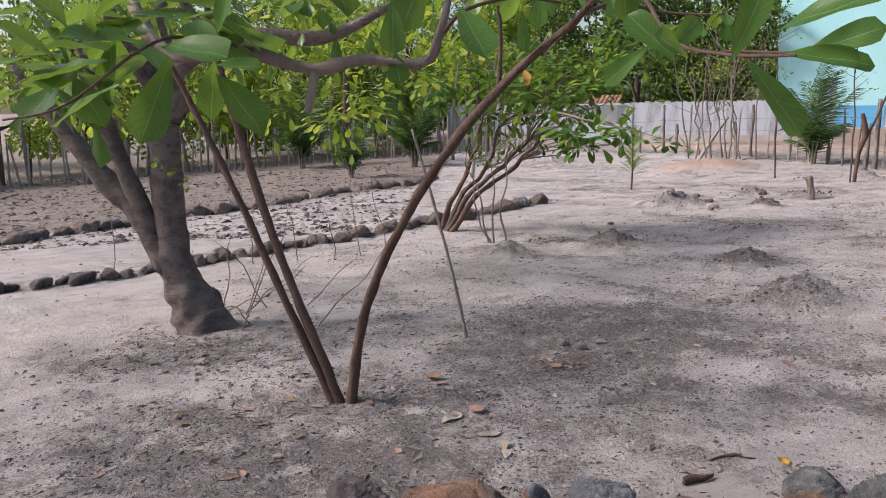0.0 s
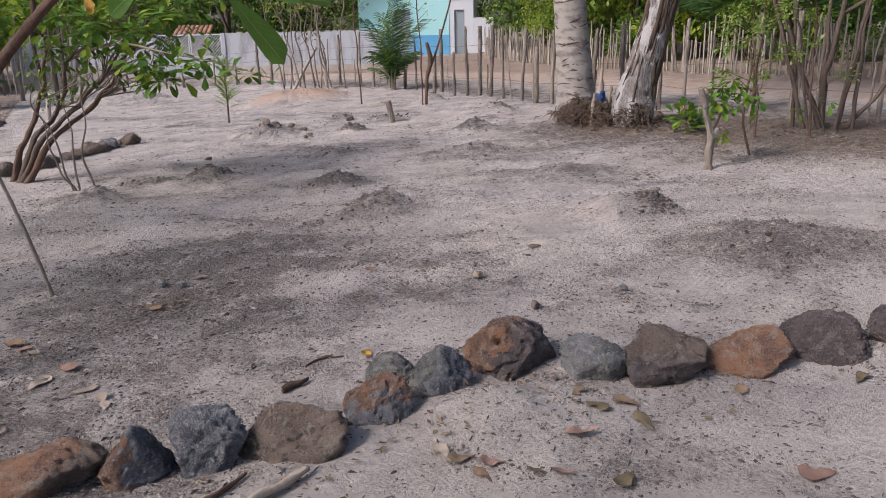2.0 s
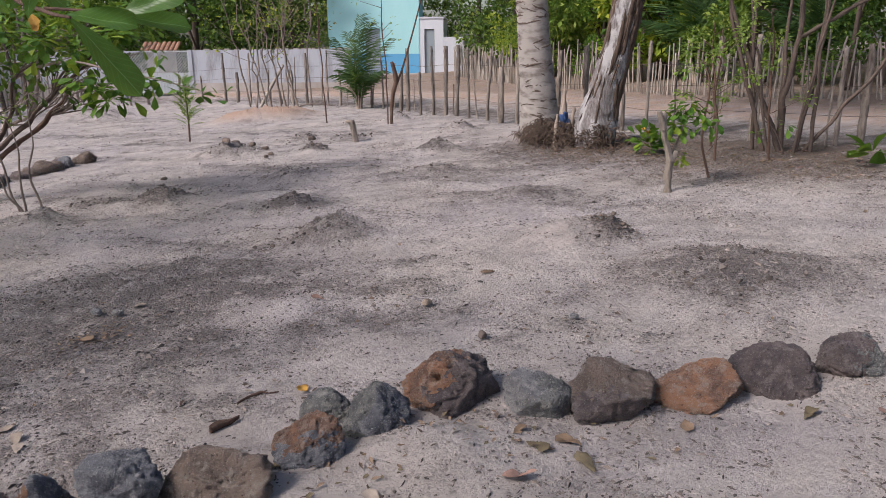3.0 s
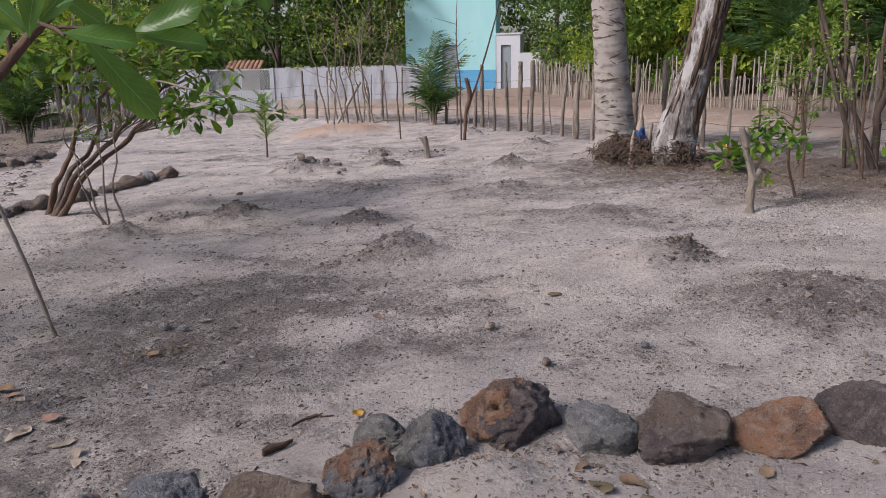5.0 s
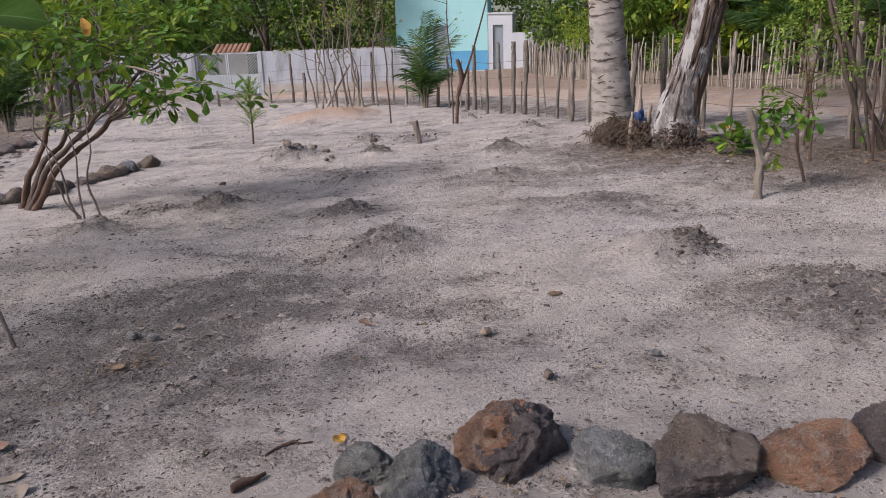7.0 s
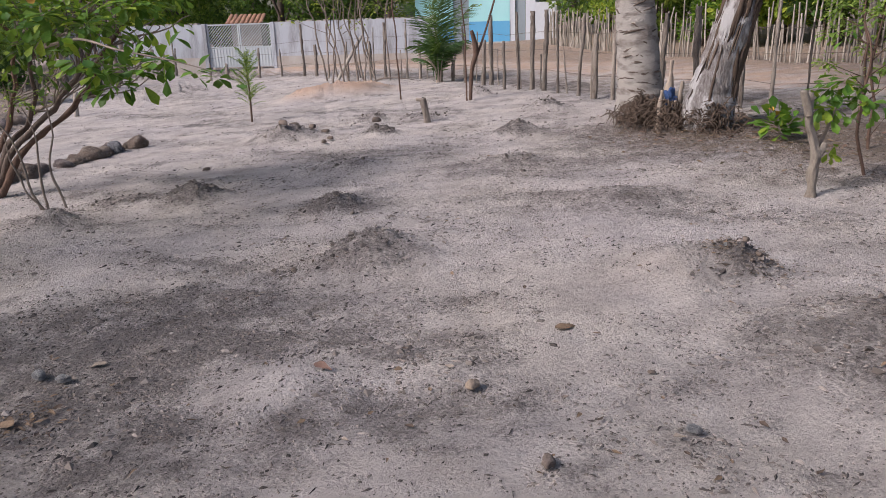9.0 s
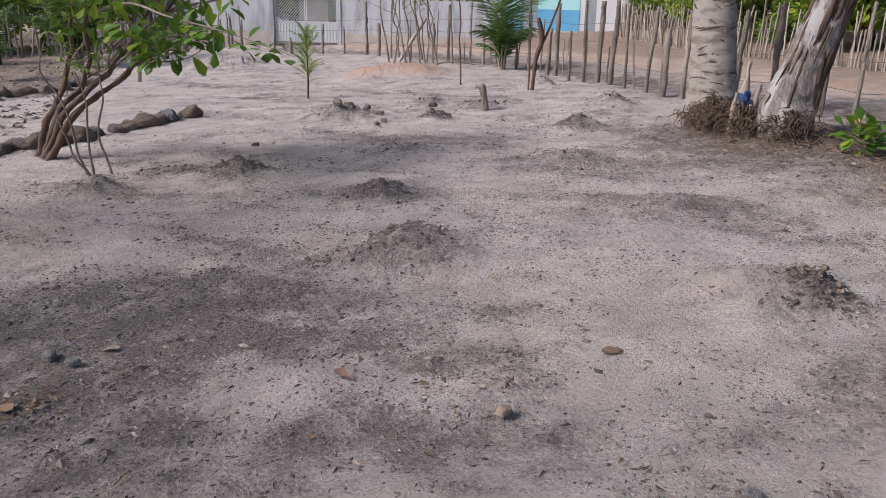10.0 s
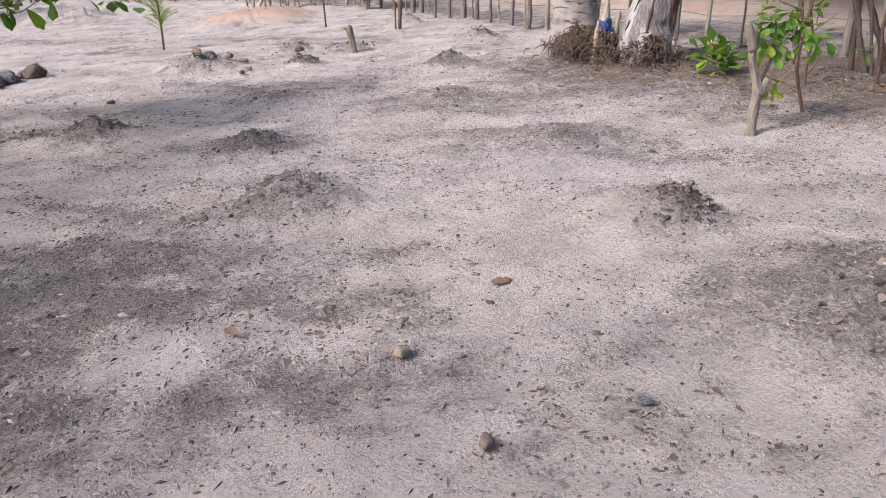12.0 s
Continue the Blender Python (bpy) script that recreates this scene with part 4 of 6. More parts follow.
for a, b in ((GATE0 + 0.15, (GATE0 + GATE1) / 2 - 0.01), ((GATE0 + GATE1) / 2 + 0.01, GATE1 - 0.15)):
    bm = bmesh.new()
    box(bm, a, b, 0.07, 0.10, 0.05, 0.75)
    leafg = part("gate_sheet", bm, M_GATE, gate, "ribbed sheet lower half", False)
    k = a + 0.06
    while k < b - 0.05:
        bm = bmesh.new()
        box(bm, k, k + 0.03, 0.05, 0.07, 0.07, 0.73)
        part("rib", bm, M_GATE, leafg, "", False)
        k += 0.12
    for x0, x1, z0, z1 in ((a, b, 0.75, 0.80), (a, b, 1.56, 1.61), (a, a + 0.05, 0.8, 1.56), (b - 0.05, b, 0.8, 1.56)):
        bm = bmesh.new()
        box(bm, x0, x1, 0.06, 0.11, z0, z1)
        part("gate_frame", bm, M_GATE, gate, "", False)
    k = a - 0.7
    while k < b:
        p0, p1 = [k, 0.8], [k + 0.76, 1.56]
        if p0[0] < a + 0.05:
            p0 = [a + 0.05, 0.8 + (a + 0.05 - k)]
        if p1[0] > b - 0.05:
            p1 = [b - 0.05, 1.56 - (k + 0.76 - b + 0.05)]
        if p1[0] - p0[0] > 0.03:
            bm = bmesh.new()
            tube(bm, [(p0[0], 0.085, p0[1]), (p1[0], 0.085, p1[1])], [0.018, 0.018], 4)
            part("lattice_bar", bm, M_GATE, gate, "", False)
        k += 0.11

HL, HR = (13.4, 35.4), (17.1, 33.1)
ang, hw = frame_at(*HL, *HR)
hz = G(17.1, 33.1).z
house = thing("turquoise_house", "two-storey turquoise house with blue painted foot", "house", (*HL, hz), "", "", ang)


def wall_with_holes(bm, w, h0, h1, holes, y0=0.0, y1=0.2):
    """A wall from x 0 to w with rectangular openings through it."""
    xs = sorted({0.0, w, *[v for q in holes for v in q[:2]]})
    zs = sorted({h0, h1, *[min(max(v, h0), h1) for q in holes for v in q[2:]]})
    for a, b in zip(xs, xs[1:]):
        for c, d in zip(zs, zs[1:]):
            if not any(q[0] < (a + b) / 2 < q[1] and q[2] < (c + d) / 2 < q[3] for q in holes):
                box(bm, a, b, y0, y1, c, d)
    bmesh.ops.remove_doubles(bm, verts=bm.verts, dist=0.0005)
    return bm


HOLES = [(1.75, 2.5, 0.02, 2.1)]
part("wall", wall_with_holes(bmesh.new(), hw, 0.92, 5.8, HOLES), M_TURQ, house, "turquoise painted front wall", False)
part("foot_band", wall_with_holes(bmesh.new(), hw, -0.6, 0.918, HOLES, -0.012, 0.2), M_BLUE, house, "blue painted foot of the wall", False)
bm = bmesh.new()
box(bm, 0, 0.2, 0.202, 2.2, -0.6, 5.8)
part("side_wall", bm, M_TURQ, house, "", False)
bm = bmesh.new()
box(bm, hw - 0.2, hw, 0.202, 2.2, -0.6, 5.8)
part("side_wall", bm, M_TURQ, house, "", False)
bm = bmesh.new()
box(bm, 0.202, hw - 0.202, 2.0, 2.2, -0.6, 5.8)
part("back_wall", bm, M_TURQ, house, "", False)
bm = bmesh.new()
box(bm, -0.1, hw + 0.1, -0.15, 2.3, 5.802, 5.95)
part("roof", bm, M_WHITE, house, "flat roof slab", False)
bm = bmesh.new()
box(bm, 1.77, 2.48, 0.08, 0.12, 0.02, 2.08)
part("door", bm, M_DOOR, house, "grey painted door", False)
annex = thing("white_annex", "low white annex with a grey door", "building", Vector((*HR, hz)), "", "", ang)
part("wall", wall_with_holes(bmesh.new(), 1.15, -0.5, 2.52, [(0.24, 0.72, 0.0, 2.05)], 0.02, 0.2), M_WHITE, annex, "", False)
bm = bmesh.new()
box(bm, 1.152, 2.1, 0.02, 0.2, -0.5, 1.68)
part("low_wall", bm, M_WHITE, annex, "", False)
bm = bmesh.new()
box(bm, 0.96, 1.15, 0.202, 3.0, -0.5, 2.52)
part("side_wall", bm, M_WHITE, annex, "", False)
bm = bmesh.new()
box(bm, -0.0, 1.2, -0.02, 3.1, 2.522, 2.6)
part("roof", bm, M_WHITE, annex, "thin flat roof", False)
bm = bmesh.new()
box(bm, 0.26, 0.70, 0.1, 0.14, 0.0, 2.03)
part("door", bm, M_DOOR, annex, "grey door", False)

# ---- distant trees ----
FAR = [
    (7.5, 36.5, 6.5, 3.4, M_LEAF_DARK, 21), (10.8, 37.5, 8.0, 3.4, M_LEAF_DARK, 22), (3.5, 43.5, 7.5, 3.4, M_LEAF_MID, 23), (0.5, 39.0, 6.5, 3.6, M_LEAF_YEL, 24), (-3.5, 38.0, 7.5, 3.8, M_LEAF_YEL, 25),
    (19.5, 40.0, 9.0, 4.2, M_LEAF_DARK, 26), (22.5, 33.0, 8.5, 4.0, M_LEAF_MID, 27), (20.5, 26.5, 7.5, 3.6, M_LEAF_DARK, 28), (18.0, 21.0, 7.0, 3.4, M_LEAF_MID, 29), (19.0, 15.5, 8.0, 3.6, M_LEAF_DARK, 30),
    (19.5, 10.0, 7.5, 3.4, M_LEAF_MID, 31), (20.5, 4.0, 8.0, 3.6, M_LEAF_DARK, 32), (17.5, 17.5, 5.0, 2.2, M_LEAF_YEL, 33), (-8.0, 35.0, 7.0, 3.8, M_LEAF_YEL, 34), (-13.0, 32.0, 7.5, 4.0, M_LEAF_YEL, 35),
    (-18.0, 27.0, 8.0, 4.2, M_LEAF_YEL, 36), (-1.0, 44.0, 9.0, 4.5, M_LEAF_MID, 37), (-22.0, 20.0, 8.0, 4.2, M_LEAF_MID, 38), (15.0, 46.0, 10.0, 4.5, M_LEAF_MID, 39), (27.0, 44.0, 11.0, 5.0, M_LEAF_DARK, 40),
    (-11.0, 42.0, 10.0, 4.8, M_LEAF_MID, 41), (26.0, 22.0, 9.0, 4.2, M_LEAF_DARK, 42),
]
for x, y, h, c, m, sd in FAR:
    word = "dark green" if m == M_LEAF_DARK else "yellow-green" if m == M_LEAF_YEL else "green"
    grown = leafy_tree("leafy_tree", f"tall {word} leafy tree beyond the yard", G(x, y), h, c, sd, m, 9000, 0.24, 0.16, 34, None, 0.12, group="trees beyond the yard")

    if sd in (21, 23, 27, 29, 37, 39, 41, 42, 31, 24):
        # the same kinds of tree stand again farther off
        fx, fy, k = {21: (8, 54, 1.5), 23: (2, 56, 1.5), 27: (34, 36, 1.4), 29: (28, 14, 1.5), 37: (-7, 54, 1.3), 39: (20, 60, 1.3), 41: (-22, 46, 1.2), 42: (31, 24, 1.3), 31: (27, 3, 1.4), 24: (-30, 34, 1.6)}[sd]
        copy_thing(grown, Matrix.Translation(G(fx, fy)) @ Matrix.Rotation(sd, 4, "Z") @ Matrix.Diagonal((k, k, k, 1)))

# ---- stone edgings of the path ----
SMALL = [rock_mesh("edging_stone", 200 + i, 0.14 + 0.02 * (i % 3), 0.11, 0.09 + 0.012 * (i % 2), m, 14, 3, 0.06) for i, m in enumerate((M_ROCK_BROWN, M_ROCK_DARK, M_ROCK_DARK, M_ROCK_BROWN, M_ROCK_DARK, M_ROCK_BROWN))]
LOWS = [min(v.co.z for v in me.vertices) for me in SMALL]
WORDS = ["brown", "dark", "dark purple", "brown", "dark", "brown"]


def edging(pts, spacing, group, seed, scale):
    rng = random.Random(seed)
    q = [Vector((x, y, 0)) for x, y in pts]
    for a, b in zip(q, q[1:]):
        n = max(1, round((b - a).length / spacing))
        for k in range(n):
            p = a.lerp(b, (k + rng.uniform(-0.25, 0.25)) / n)
            i = rng.randrange(6)
            s = scale * rng.choice((0.7, 0.85, 1.0, 1.2))
            ob = new("edging_stone", SMALL[i])
            ob.matrix_basis = Matrix.Translation(G(p.x + rng.uniform(-.07, .07), p.y + rng.uniform(-.07, .07)) + Vector((0, 0, (-LOWS[i] - 0.03) * s))) @ Matrix.Rotation(rng.uniform(0, 6.3), 4, "Z") @ Matrix.Diagonal((s, s, s, 1))
            tagged(ob, f"{WORDS[i]} rough stone edging the sandy path", "stone", group)


edging(EDGE_A, 0.165, "stones of the near path edge", 5, 1.0)
edging(EDGE_B, 0.24, "stones of the far path edge", 6, 1.2)


for k, (x, y, w, h, m, word) in enumerate(((0.30, 11.85, 0.34, 0.13, M_ROCK_BROWN, "low brown"), (0.60, 12.2, 0.30, 0.15, M_ROCK_BROWN, "rounded brown"), (0.86, 12.48, 0.28, 0.21, M_ROCK_BLUE, "blue-grey"), (1.14, 12.60, 0.30, 0.2, M_ROCK_BROWN, "brown"), (-0.1, 11.1, 0.36, 0.2, M_ROCK_BROWN, "brown"))):
    me = rock_mesh("end_stone", 270 + k, w * 0.54, w * 0.44, h * 0.6, m, 20, 4, 0.09)
    lo = min(v.co.z for v in me.vertices)
    ob = solid("end_stone", me, m, f"{word} stone at the end of the path edging", "stone", G(x, y) + Vector((0, 0, -lo - 0.02)), "stones of the near path edge")
    ob.rotation_euler.z = 0.9 * k


# ---- branches and leaves ----
def limb(parent, name, pts, radii, material, seg=8, n=24, rough=0.25, wig=0.0):
    bm = bmesh.new()
    o = parent.matrix_basis.translation
    q = [P(*p) for p in pts]
    if wig:
        q = [p + wig * min(1, k / 3) * noise.noise_vector(p * 3.1) for k, p in enumerate(spline(q, 3 * len(q)))]
    tube(bm, [p - o for p in q], radii, seg, n, rough)
    return part(name, bm, material, parent)


def big_leaf(parent, base, tip, width, up=(0, 0, 1), material=None, fold=0.3, curl=0.1):
    bm = bmesh.new()
    uv = bm.loops.layers.uv.new("UVMap")
    o = parent.matrix_basis.translation
    blade(bm, P(*base) - o, P(*tip) - o, up, width, 10, fold, curl, uv)
    return part("leaf", bm, material or M_LEAF_BIG, parent)


def leaf_spray(parent, centres, radius, count, size, material, seed, label="", name="foliage", droop=0.35):
    """Loose clusters of broad leaves: folded blades round the given places, joined as foliage."""
    rng = random.Random(seed)
    bm = bmesh.new()
    uv = bm.loops.layers.uv.new("UVMap")
    o = parent.matrix_basis.translation
    for k in range(count):
        c = P(*rng.choice(centres)) - o
        d = Vector((rng.gauss(0, 1), rng.gauss(0, 1), rng.gauss(0, 0.7))).normalized()
        b = c + d * radius * rng.random()
        a = (d + Vector((rng.gauss(0, .4), rng.gauss(0, .4), -droop))).normalized()
        s = size * rng.uniform(0.65, 1.2)
        blade(bm, b, b + a * s, (rng.gauss(0, .3), rng.gauss(0, .3), 1), s * 0.6, 4, 0.25, 0.12, uv)
    return tagged(part(name, bm, material, parent, label), kind="stuff")


# the leaning tree by the path
tree = thing("cashew_tree", "grey-brown forked cashew tree with broad leaves", "tree", P(-2.12, 5.75))
limb(tree, "trunk", [(-1.950, 5.750, -0.150), (-2.010, 5.750, 0.060), (-2.140, 5.750, 0.400), (-2.170, 5.750, 0.800), (-2.140, 5.750, 1.450), (-2.090, 5.700, 2.000), (-1.870, 5.500, 2.700)], [0.279, 0.205, 0.135, 0.119, 0.111, 0.0902, 0.041], M_CASHEW, 18, 50, 0.3)
limb(tree, "limb", [(-2.200, 5.750, 0.500), (-2.420, 5.760, 0.950), (-2.610, 5.770, 1.140), (-2.870, 5.800, 1.500), (-3.270, 5.800, 2.100)], [0.12, 0.10, 0.085, 0.07, 0.03], M_CASHEW, 12)
limb(tree, "limb", [(-2.290, 5.720, 0.720), (-2.400, 5.700, 1.100), (-2.490, 5.650, 1.500), (-2.570, 5.500, 2.200)], [0.08, 0.07, 0.06, 0.03], M_CASHEW, 10)
limb(tree, "limb", [(-2.120, 5.750, 1.700), (-1.870, 5.600, 2.000), (-1.370, 5.500, 2.150), (-0.770, 5.400, 2.100), (-0.270, 5.400, 2.300)], [0.09, 0.07, 0.06, 0.045, 0.02], M_CASHEW, 10)
limb(tree, "limb", [(-2.120, 5.750, 1.800), (-2.170, 5.300, 2.200), (-1.970, 4.700, 2.500)], [0.08, 0.06, 0.02], M_CASHEW, 10)
limb(tree, "knot", [(-2.070, 5.720, 1.660), (-1.990, 5.620, 1.720), (-1.910, 5.600, 1.700)], [0.12, 0.13, 0.09], M_CASHEW, 10, 8, 0.5)
leaf_spray(tree, [(-2.770, 5.600, 2.000), (-3.170, 5.600, 1.900), (-2.070, 5.200, 2.500), (-1.470, 5.400, 2.400), (-0.870, 5.300, 2.350), (-0.270, 5.400, 2.450), (-2.470, 4.700, 2.600), (-3.470, 5.200, 2.300), (-2.870, 5.000, 2.200), (-1.170, 6.200, 2.200)], 0.6, 430, 0.14, M_LEAF_BIG, 51)
leaf_spray(tree, [(-1.370, 6.800, 2.100), (-0.670, 6.800, 2.200), (-2.070, 7.000, 2.300), (-2.870, 6.800, 2.300), (-0.070, 6.600, 2.350), (-1.070, 6.200, 2.500)], 0.6, 420, 0.12, M_LEAF_YEL, 52)
leaf_spray(tree, [(-1.990, 5.600, 1.250), (-1.870, 5.600, 1.150), (-2.120, 5.580, 1.350)], 0.08, 16, 0.08, M_LEAF_YEL, 53)

leaf_spray(tree, [(-1.6, 7.2, 1.85), (-0.9, 7.4, 1.75), (-0.3, 7.6, 1.95), (-2.4, 7.0, 1.9), (-3.2, 6.8, 1.9), (-1.2, 8.0, 1.6), (0.0, 8.0, 2.2), (-2.0, 7.5, 2.3), (-0.6, 7.0, 2.4)], 0.5, 700, 0.12, M_LEAF_YEL, 54)
# the many-stemmed young tree beside the walk
shrub = thing("cashew_sapling", "young cashew with reddish-brown slender stems", "tree", P(-0.66, 4.08))
limb(shrub, "stem", [(-0.55, 4.06, -0.1), (-0.48, 4.0, 0.25), (-0.40, 3.94, 0.53), (-0.19, 3.79, 0.95), (0.10, 3.58, 1.36), (0.34, 3.41, 1.61), (0.52, 3.27, 1.76), (0.67, 3.17, 1.87), (0.72, 3.0, 1.98)], [0.0344, 0.0254, 0.0238, 0.0221, 0.0213, 0.0189, 0.0156, 0.0123, 0.00656], M_STEM, 10, 80, 0.5)
limb(shrub, "stem", [(-0.57, 4.06, -0.1), (-0.75, 4.06, 0.49), (-0.89, 4.06, 0.97), (-1.05, 4.06, 1.72), (-1.08, 4.0, 2.1), (-1.0, 3.8, 2.5)], [0.0288, 0.0256, 0.0232, 0.0208, 0.0144, 0.0064], M_STEM, 10, 50, 0.3)
limb(shrub, "stem", [(-0.60, 4.06, -0.1), (-0.84, 4.06, 0.56), (-1.05, 4.06, 1.16), (-1.26, 4.06, 1.7), (-1.45, 4.0, 2.2)], [0.0256, 0.0216, 0.0192, 0.016, 0.0072], M_STEM, 10, 50, 0.3)
limb(shrub, "stem", [(0.34, 3.41, 1.60), (0.36, 3.38, 1.85), (0.33, 3.3, 2.1)], [0.012, 0.009, 0.004], M_STEM, 6, 10)
limb(shrub, "branch", [(-1.135, 4.210, 1.950), (-1.075, 3.360, 2.250), (-0.775, 2.360, 2.150), (-0.375, 1.660, 1.700), (-0.165, 1.590, 1.655), (-0.035, 1.570, 1.612), (0.055, 1.540, 1.622), (0.165, 1.550, 1.610), (0.200, 1.550, 1.660), (0.245, 1.560, 1.800)], [0.022, 0.02, 0.018, 0.012, 0.0105, 0.0105, 0.0095, 0.009, 0.008, 0.005], M_GREY_STEM, 12, 120, 0.9)
limb(shrub, "stub", [(-0.035, 1.575, 1.615), (-0.042, 1.570, 1.580), (-0.055, 1.570, 1.535)], [0.009, 0.0075, 0.008], M_GREY_STEM, 8, 8, 0.4)
limb(shrub, "twig", [(0.64, 3.18, 1.85), (0.66, 2.5, 1.86), (0.62, 1.85, 1.74), (0.60, 1.52, 1.62), (0.64, 1.36, 1.58), (0.66, 1.14, 1.56)], [0.010, 0.008, 0.005, 0.0035, 0.003, 0.002], M_STEM, 7, 50)
limb(shrub, "twig", [(0.64, 1.37, 1.585), (0.68, 1.35, 1.58), (0.735, 1.31, 1.572)], [0.0025, 0.002, 0.0018], M_STEM, 6, 8)
for base, tip, w, up in (
        ((0.670, 1.350, 1.570), (0.750, 1.340, 1.450), 0.054, (0.25, -1, 0.25)), ((0.735, 1.300, 1.565), (0.830, 1.290, 1.545), 0.044, (0.1, -0.8, 0.7)), ((0.735, 1.300, 1.570), (0.825, 1.250, 1.595), 0.048, (0.0, -1, 0.5)),
        ((0.615, 1.240, 1.565), (0.645, 1.200, 1.655), 0.044, (-0.3, -1, 0.2)), ((0.655, 1.170, 1.565), (0.735, 1.130, 1.545), 0.048, (0.1, -0.8, 0.8)), ((0.655, 1.190, 1.595), (0.755, 1.090, 1.625), 0.066, (0, -0.8, 0.8)),
        ((0.595, 1.470, 1.585), (0.525, 1.510, 1.665), 0.052, (-0.3, -1, 0.3)), ((0.595, 1.540, 1.595), (0.655, 1.540, 1.655), 0.044, (0.2, -1, 0.3)), ((0.575, 1.570, 1.615), (0.505, 1.630, 1.555), 0.044, (-0.2, -1, 0.4)),
        ((0.615, 1.870, 1.685), (0.695, 1.870, 1.615), 0.048, (0.1, -1, 0.4)), ((0.595, 1.390, 1.580), (0.535, 1.350, 1.615), 0.039, (0, -1, 0.6))):
    big_leaf(shrub, base, tip, w, up)
for base, tip, w, up in (
        ((-0.210, 1.280, 1.640), (-0.320, 1.220, 1.655), 0.061, (0, -0.5, 1)), ((-0.200, 1.280, 1.640), (-0.080, 1.220, 1.610), 0.074, (0, -0.7, 1)), ((-0.190, 1.290, 1.620), (-0.220, 1.220, 1.500), 0.061, (0.5, -1, 0.2)),
        ((-0.130, 1.310, 1.610), (-0.060, 1.310, 1.600), 0.044, (0, -0.6, 1)), ((-0.210, 1.160, 1.580), (-0.340, 1.220, 1.530), 0.044, (0, -0.6, 1)), ((-0.260, 1.240, 1.620), (-0.380, 1.280, 1.600), 0.066, (0, -0.4, 1)),
        ((0.130, 1.460, 1.710), (0.125, 1.460, 1.620), 0.048, (0, -1, 0)), ((0.240, 1.470, 1.690), (0.280, 1.380, 1.600), 0.066, (0.3, -1, 0.4)), ((0.350, 1.560, 1.690), (0.350, 1.570, 1.620), 0.027, (0, -1, 0)),
        ((0.120, 1.540, 1.630), (0.125, 1.540, 1.575), 0.044, (0, -1, 0)), ((-0.280, 1.260, 1.660), (-0.240, 1.180, 1.700), 0.052, (0, -1, 0.5)), ((-0.140, 1.360, 1.660), (-0.090, 1.300, 1.710), 0.052, (0, -1, 0.5))):
    big_leaf(shrub, base, tip, w, up)
limb(shrub, "twig", [(-0.150, 1.580, 1.655), (-0.180, 1.400, 1.660), (-0.200, 1.250, 1.640), (-0.310, 1.200, 1.560), (-0.410, 1.210, 1.545)], [0.004, 0.003, 0.0025, 0.002, 0.0015], M_STEM, 6, 24)
limb(shrub, "twig", [(0.210, 1.540, 1.660), (0.250, 1.500, 1.690), (0.340, 1.540, 1.710), (0.420, 1.570, 1.700)], [0.005, 0.004, 0.003, 0.002], M_STEM, 6, 14)
leaf_spray(shrub, [(-0.360, 1.500, 1.720), (-0.510, 1.650, 1.750), (-0.210, 1.650, 1.780), (-0.010, 1.650, 1.800), (0.190, 1.700, 1.830), (-0.660, 1.850, 1.700)], 0.14, 60, 0.11, M_LEAF_BIG, 61)
leaf_spray(shrub, [(-0.28, 1.4, 1.66), (-0.38, 1.36, 1.62), (-0.5, 1.4, 1.64), (-0.2, 1.42, 1.70)], 0.10, 34, 0.13, M_LEAF_BIG, 64)
leaf_spray(shrub, [(-1.110, 4.150, 2.200), (-1.010, 3.950, 2.500), (-1.410, 4.150, 2.200), (-1.510, 4.050, 2.400), (-1.060, 3.350, 2.400), (0.290, 2.750, 2.100), (0.590, 2.350, 2.000)], 0.3, 150, 0.12, M_LEAF_BIG, 62)
leaf_spray(shrub, [(0.68, 3.0, 2.0), (0.66, 2.5, 1.97), (0.64, 2.1, 1.93)], 0.16, 30, 0.12, M_LEAF_BIG, 63)

# broad leaves hanging from the branch above
limb(shrub, "branch", [(0.67, 3.17, 1.87), (0.85, 3.4, 1.93), (1.08, 3.58, 1.90), (1.30, 3.45, 1.86)], [0.010, 0.008, 0.006, 0.002], M_STEM, 7, 24, 0.3)
leaf_spray(shrub, [(1.04, 3.60, 1.83), (1.14, 3.60, 1.80), (1.20, 3.50, 1.82), (1.27, 3.40, 1.85)], 0.06, 24, 0.10, M_LEAF_BIG, 65, droop=1.1)

# the leaning tree at the path's corner
corner = thing("leaning_tree", "low leaning tree with grey bent stems", "tree", P(-0.5, 10.1))
STEMS = [((-0.420, 10.300, -0.100), (-0.180, 10.300, 0.450), (0.080, 10.200, 0.920), (0.260, 9.800, 1.500), (0.160, 9.300, 2.000)), ((-0.340, 10.100, -0.100), (0.060, 9.950, 0.500), (0.460, 9.800, 0.850), (0.780, 9.500, 1.150), (1.160, 9.000, 1.700)),
         ((-0.290, 10.000, -0.100), (0.160, 9.900, 0.500), (0.710, 9.900, 0.900), (1.110, 9.600, 1.400), (1.560, 9.200, 1.900)), ((-0.360, 10.200, -0.100), (-0.040, 10.100, 0.500), (0.260, 10.000, 0.800), (0.460, 9.200, 1.350), (0.760, 8.300, 1.550))]
for i, st in enumerate(STEMS):
    limb(corner, "stem", st, [0.05, 0.031, 0.025, 0.017, 0.007], M_BARK if i % 2 else M_STEM, 9, 40, 0.6, 0.06)
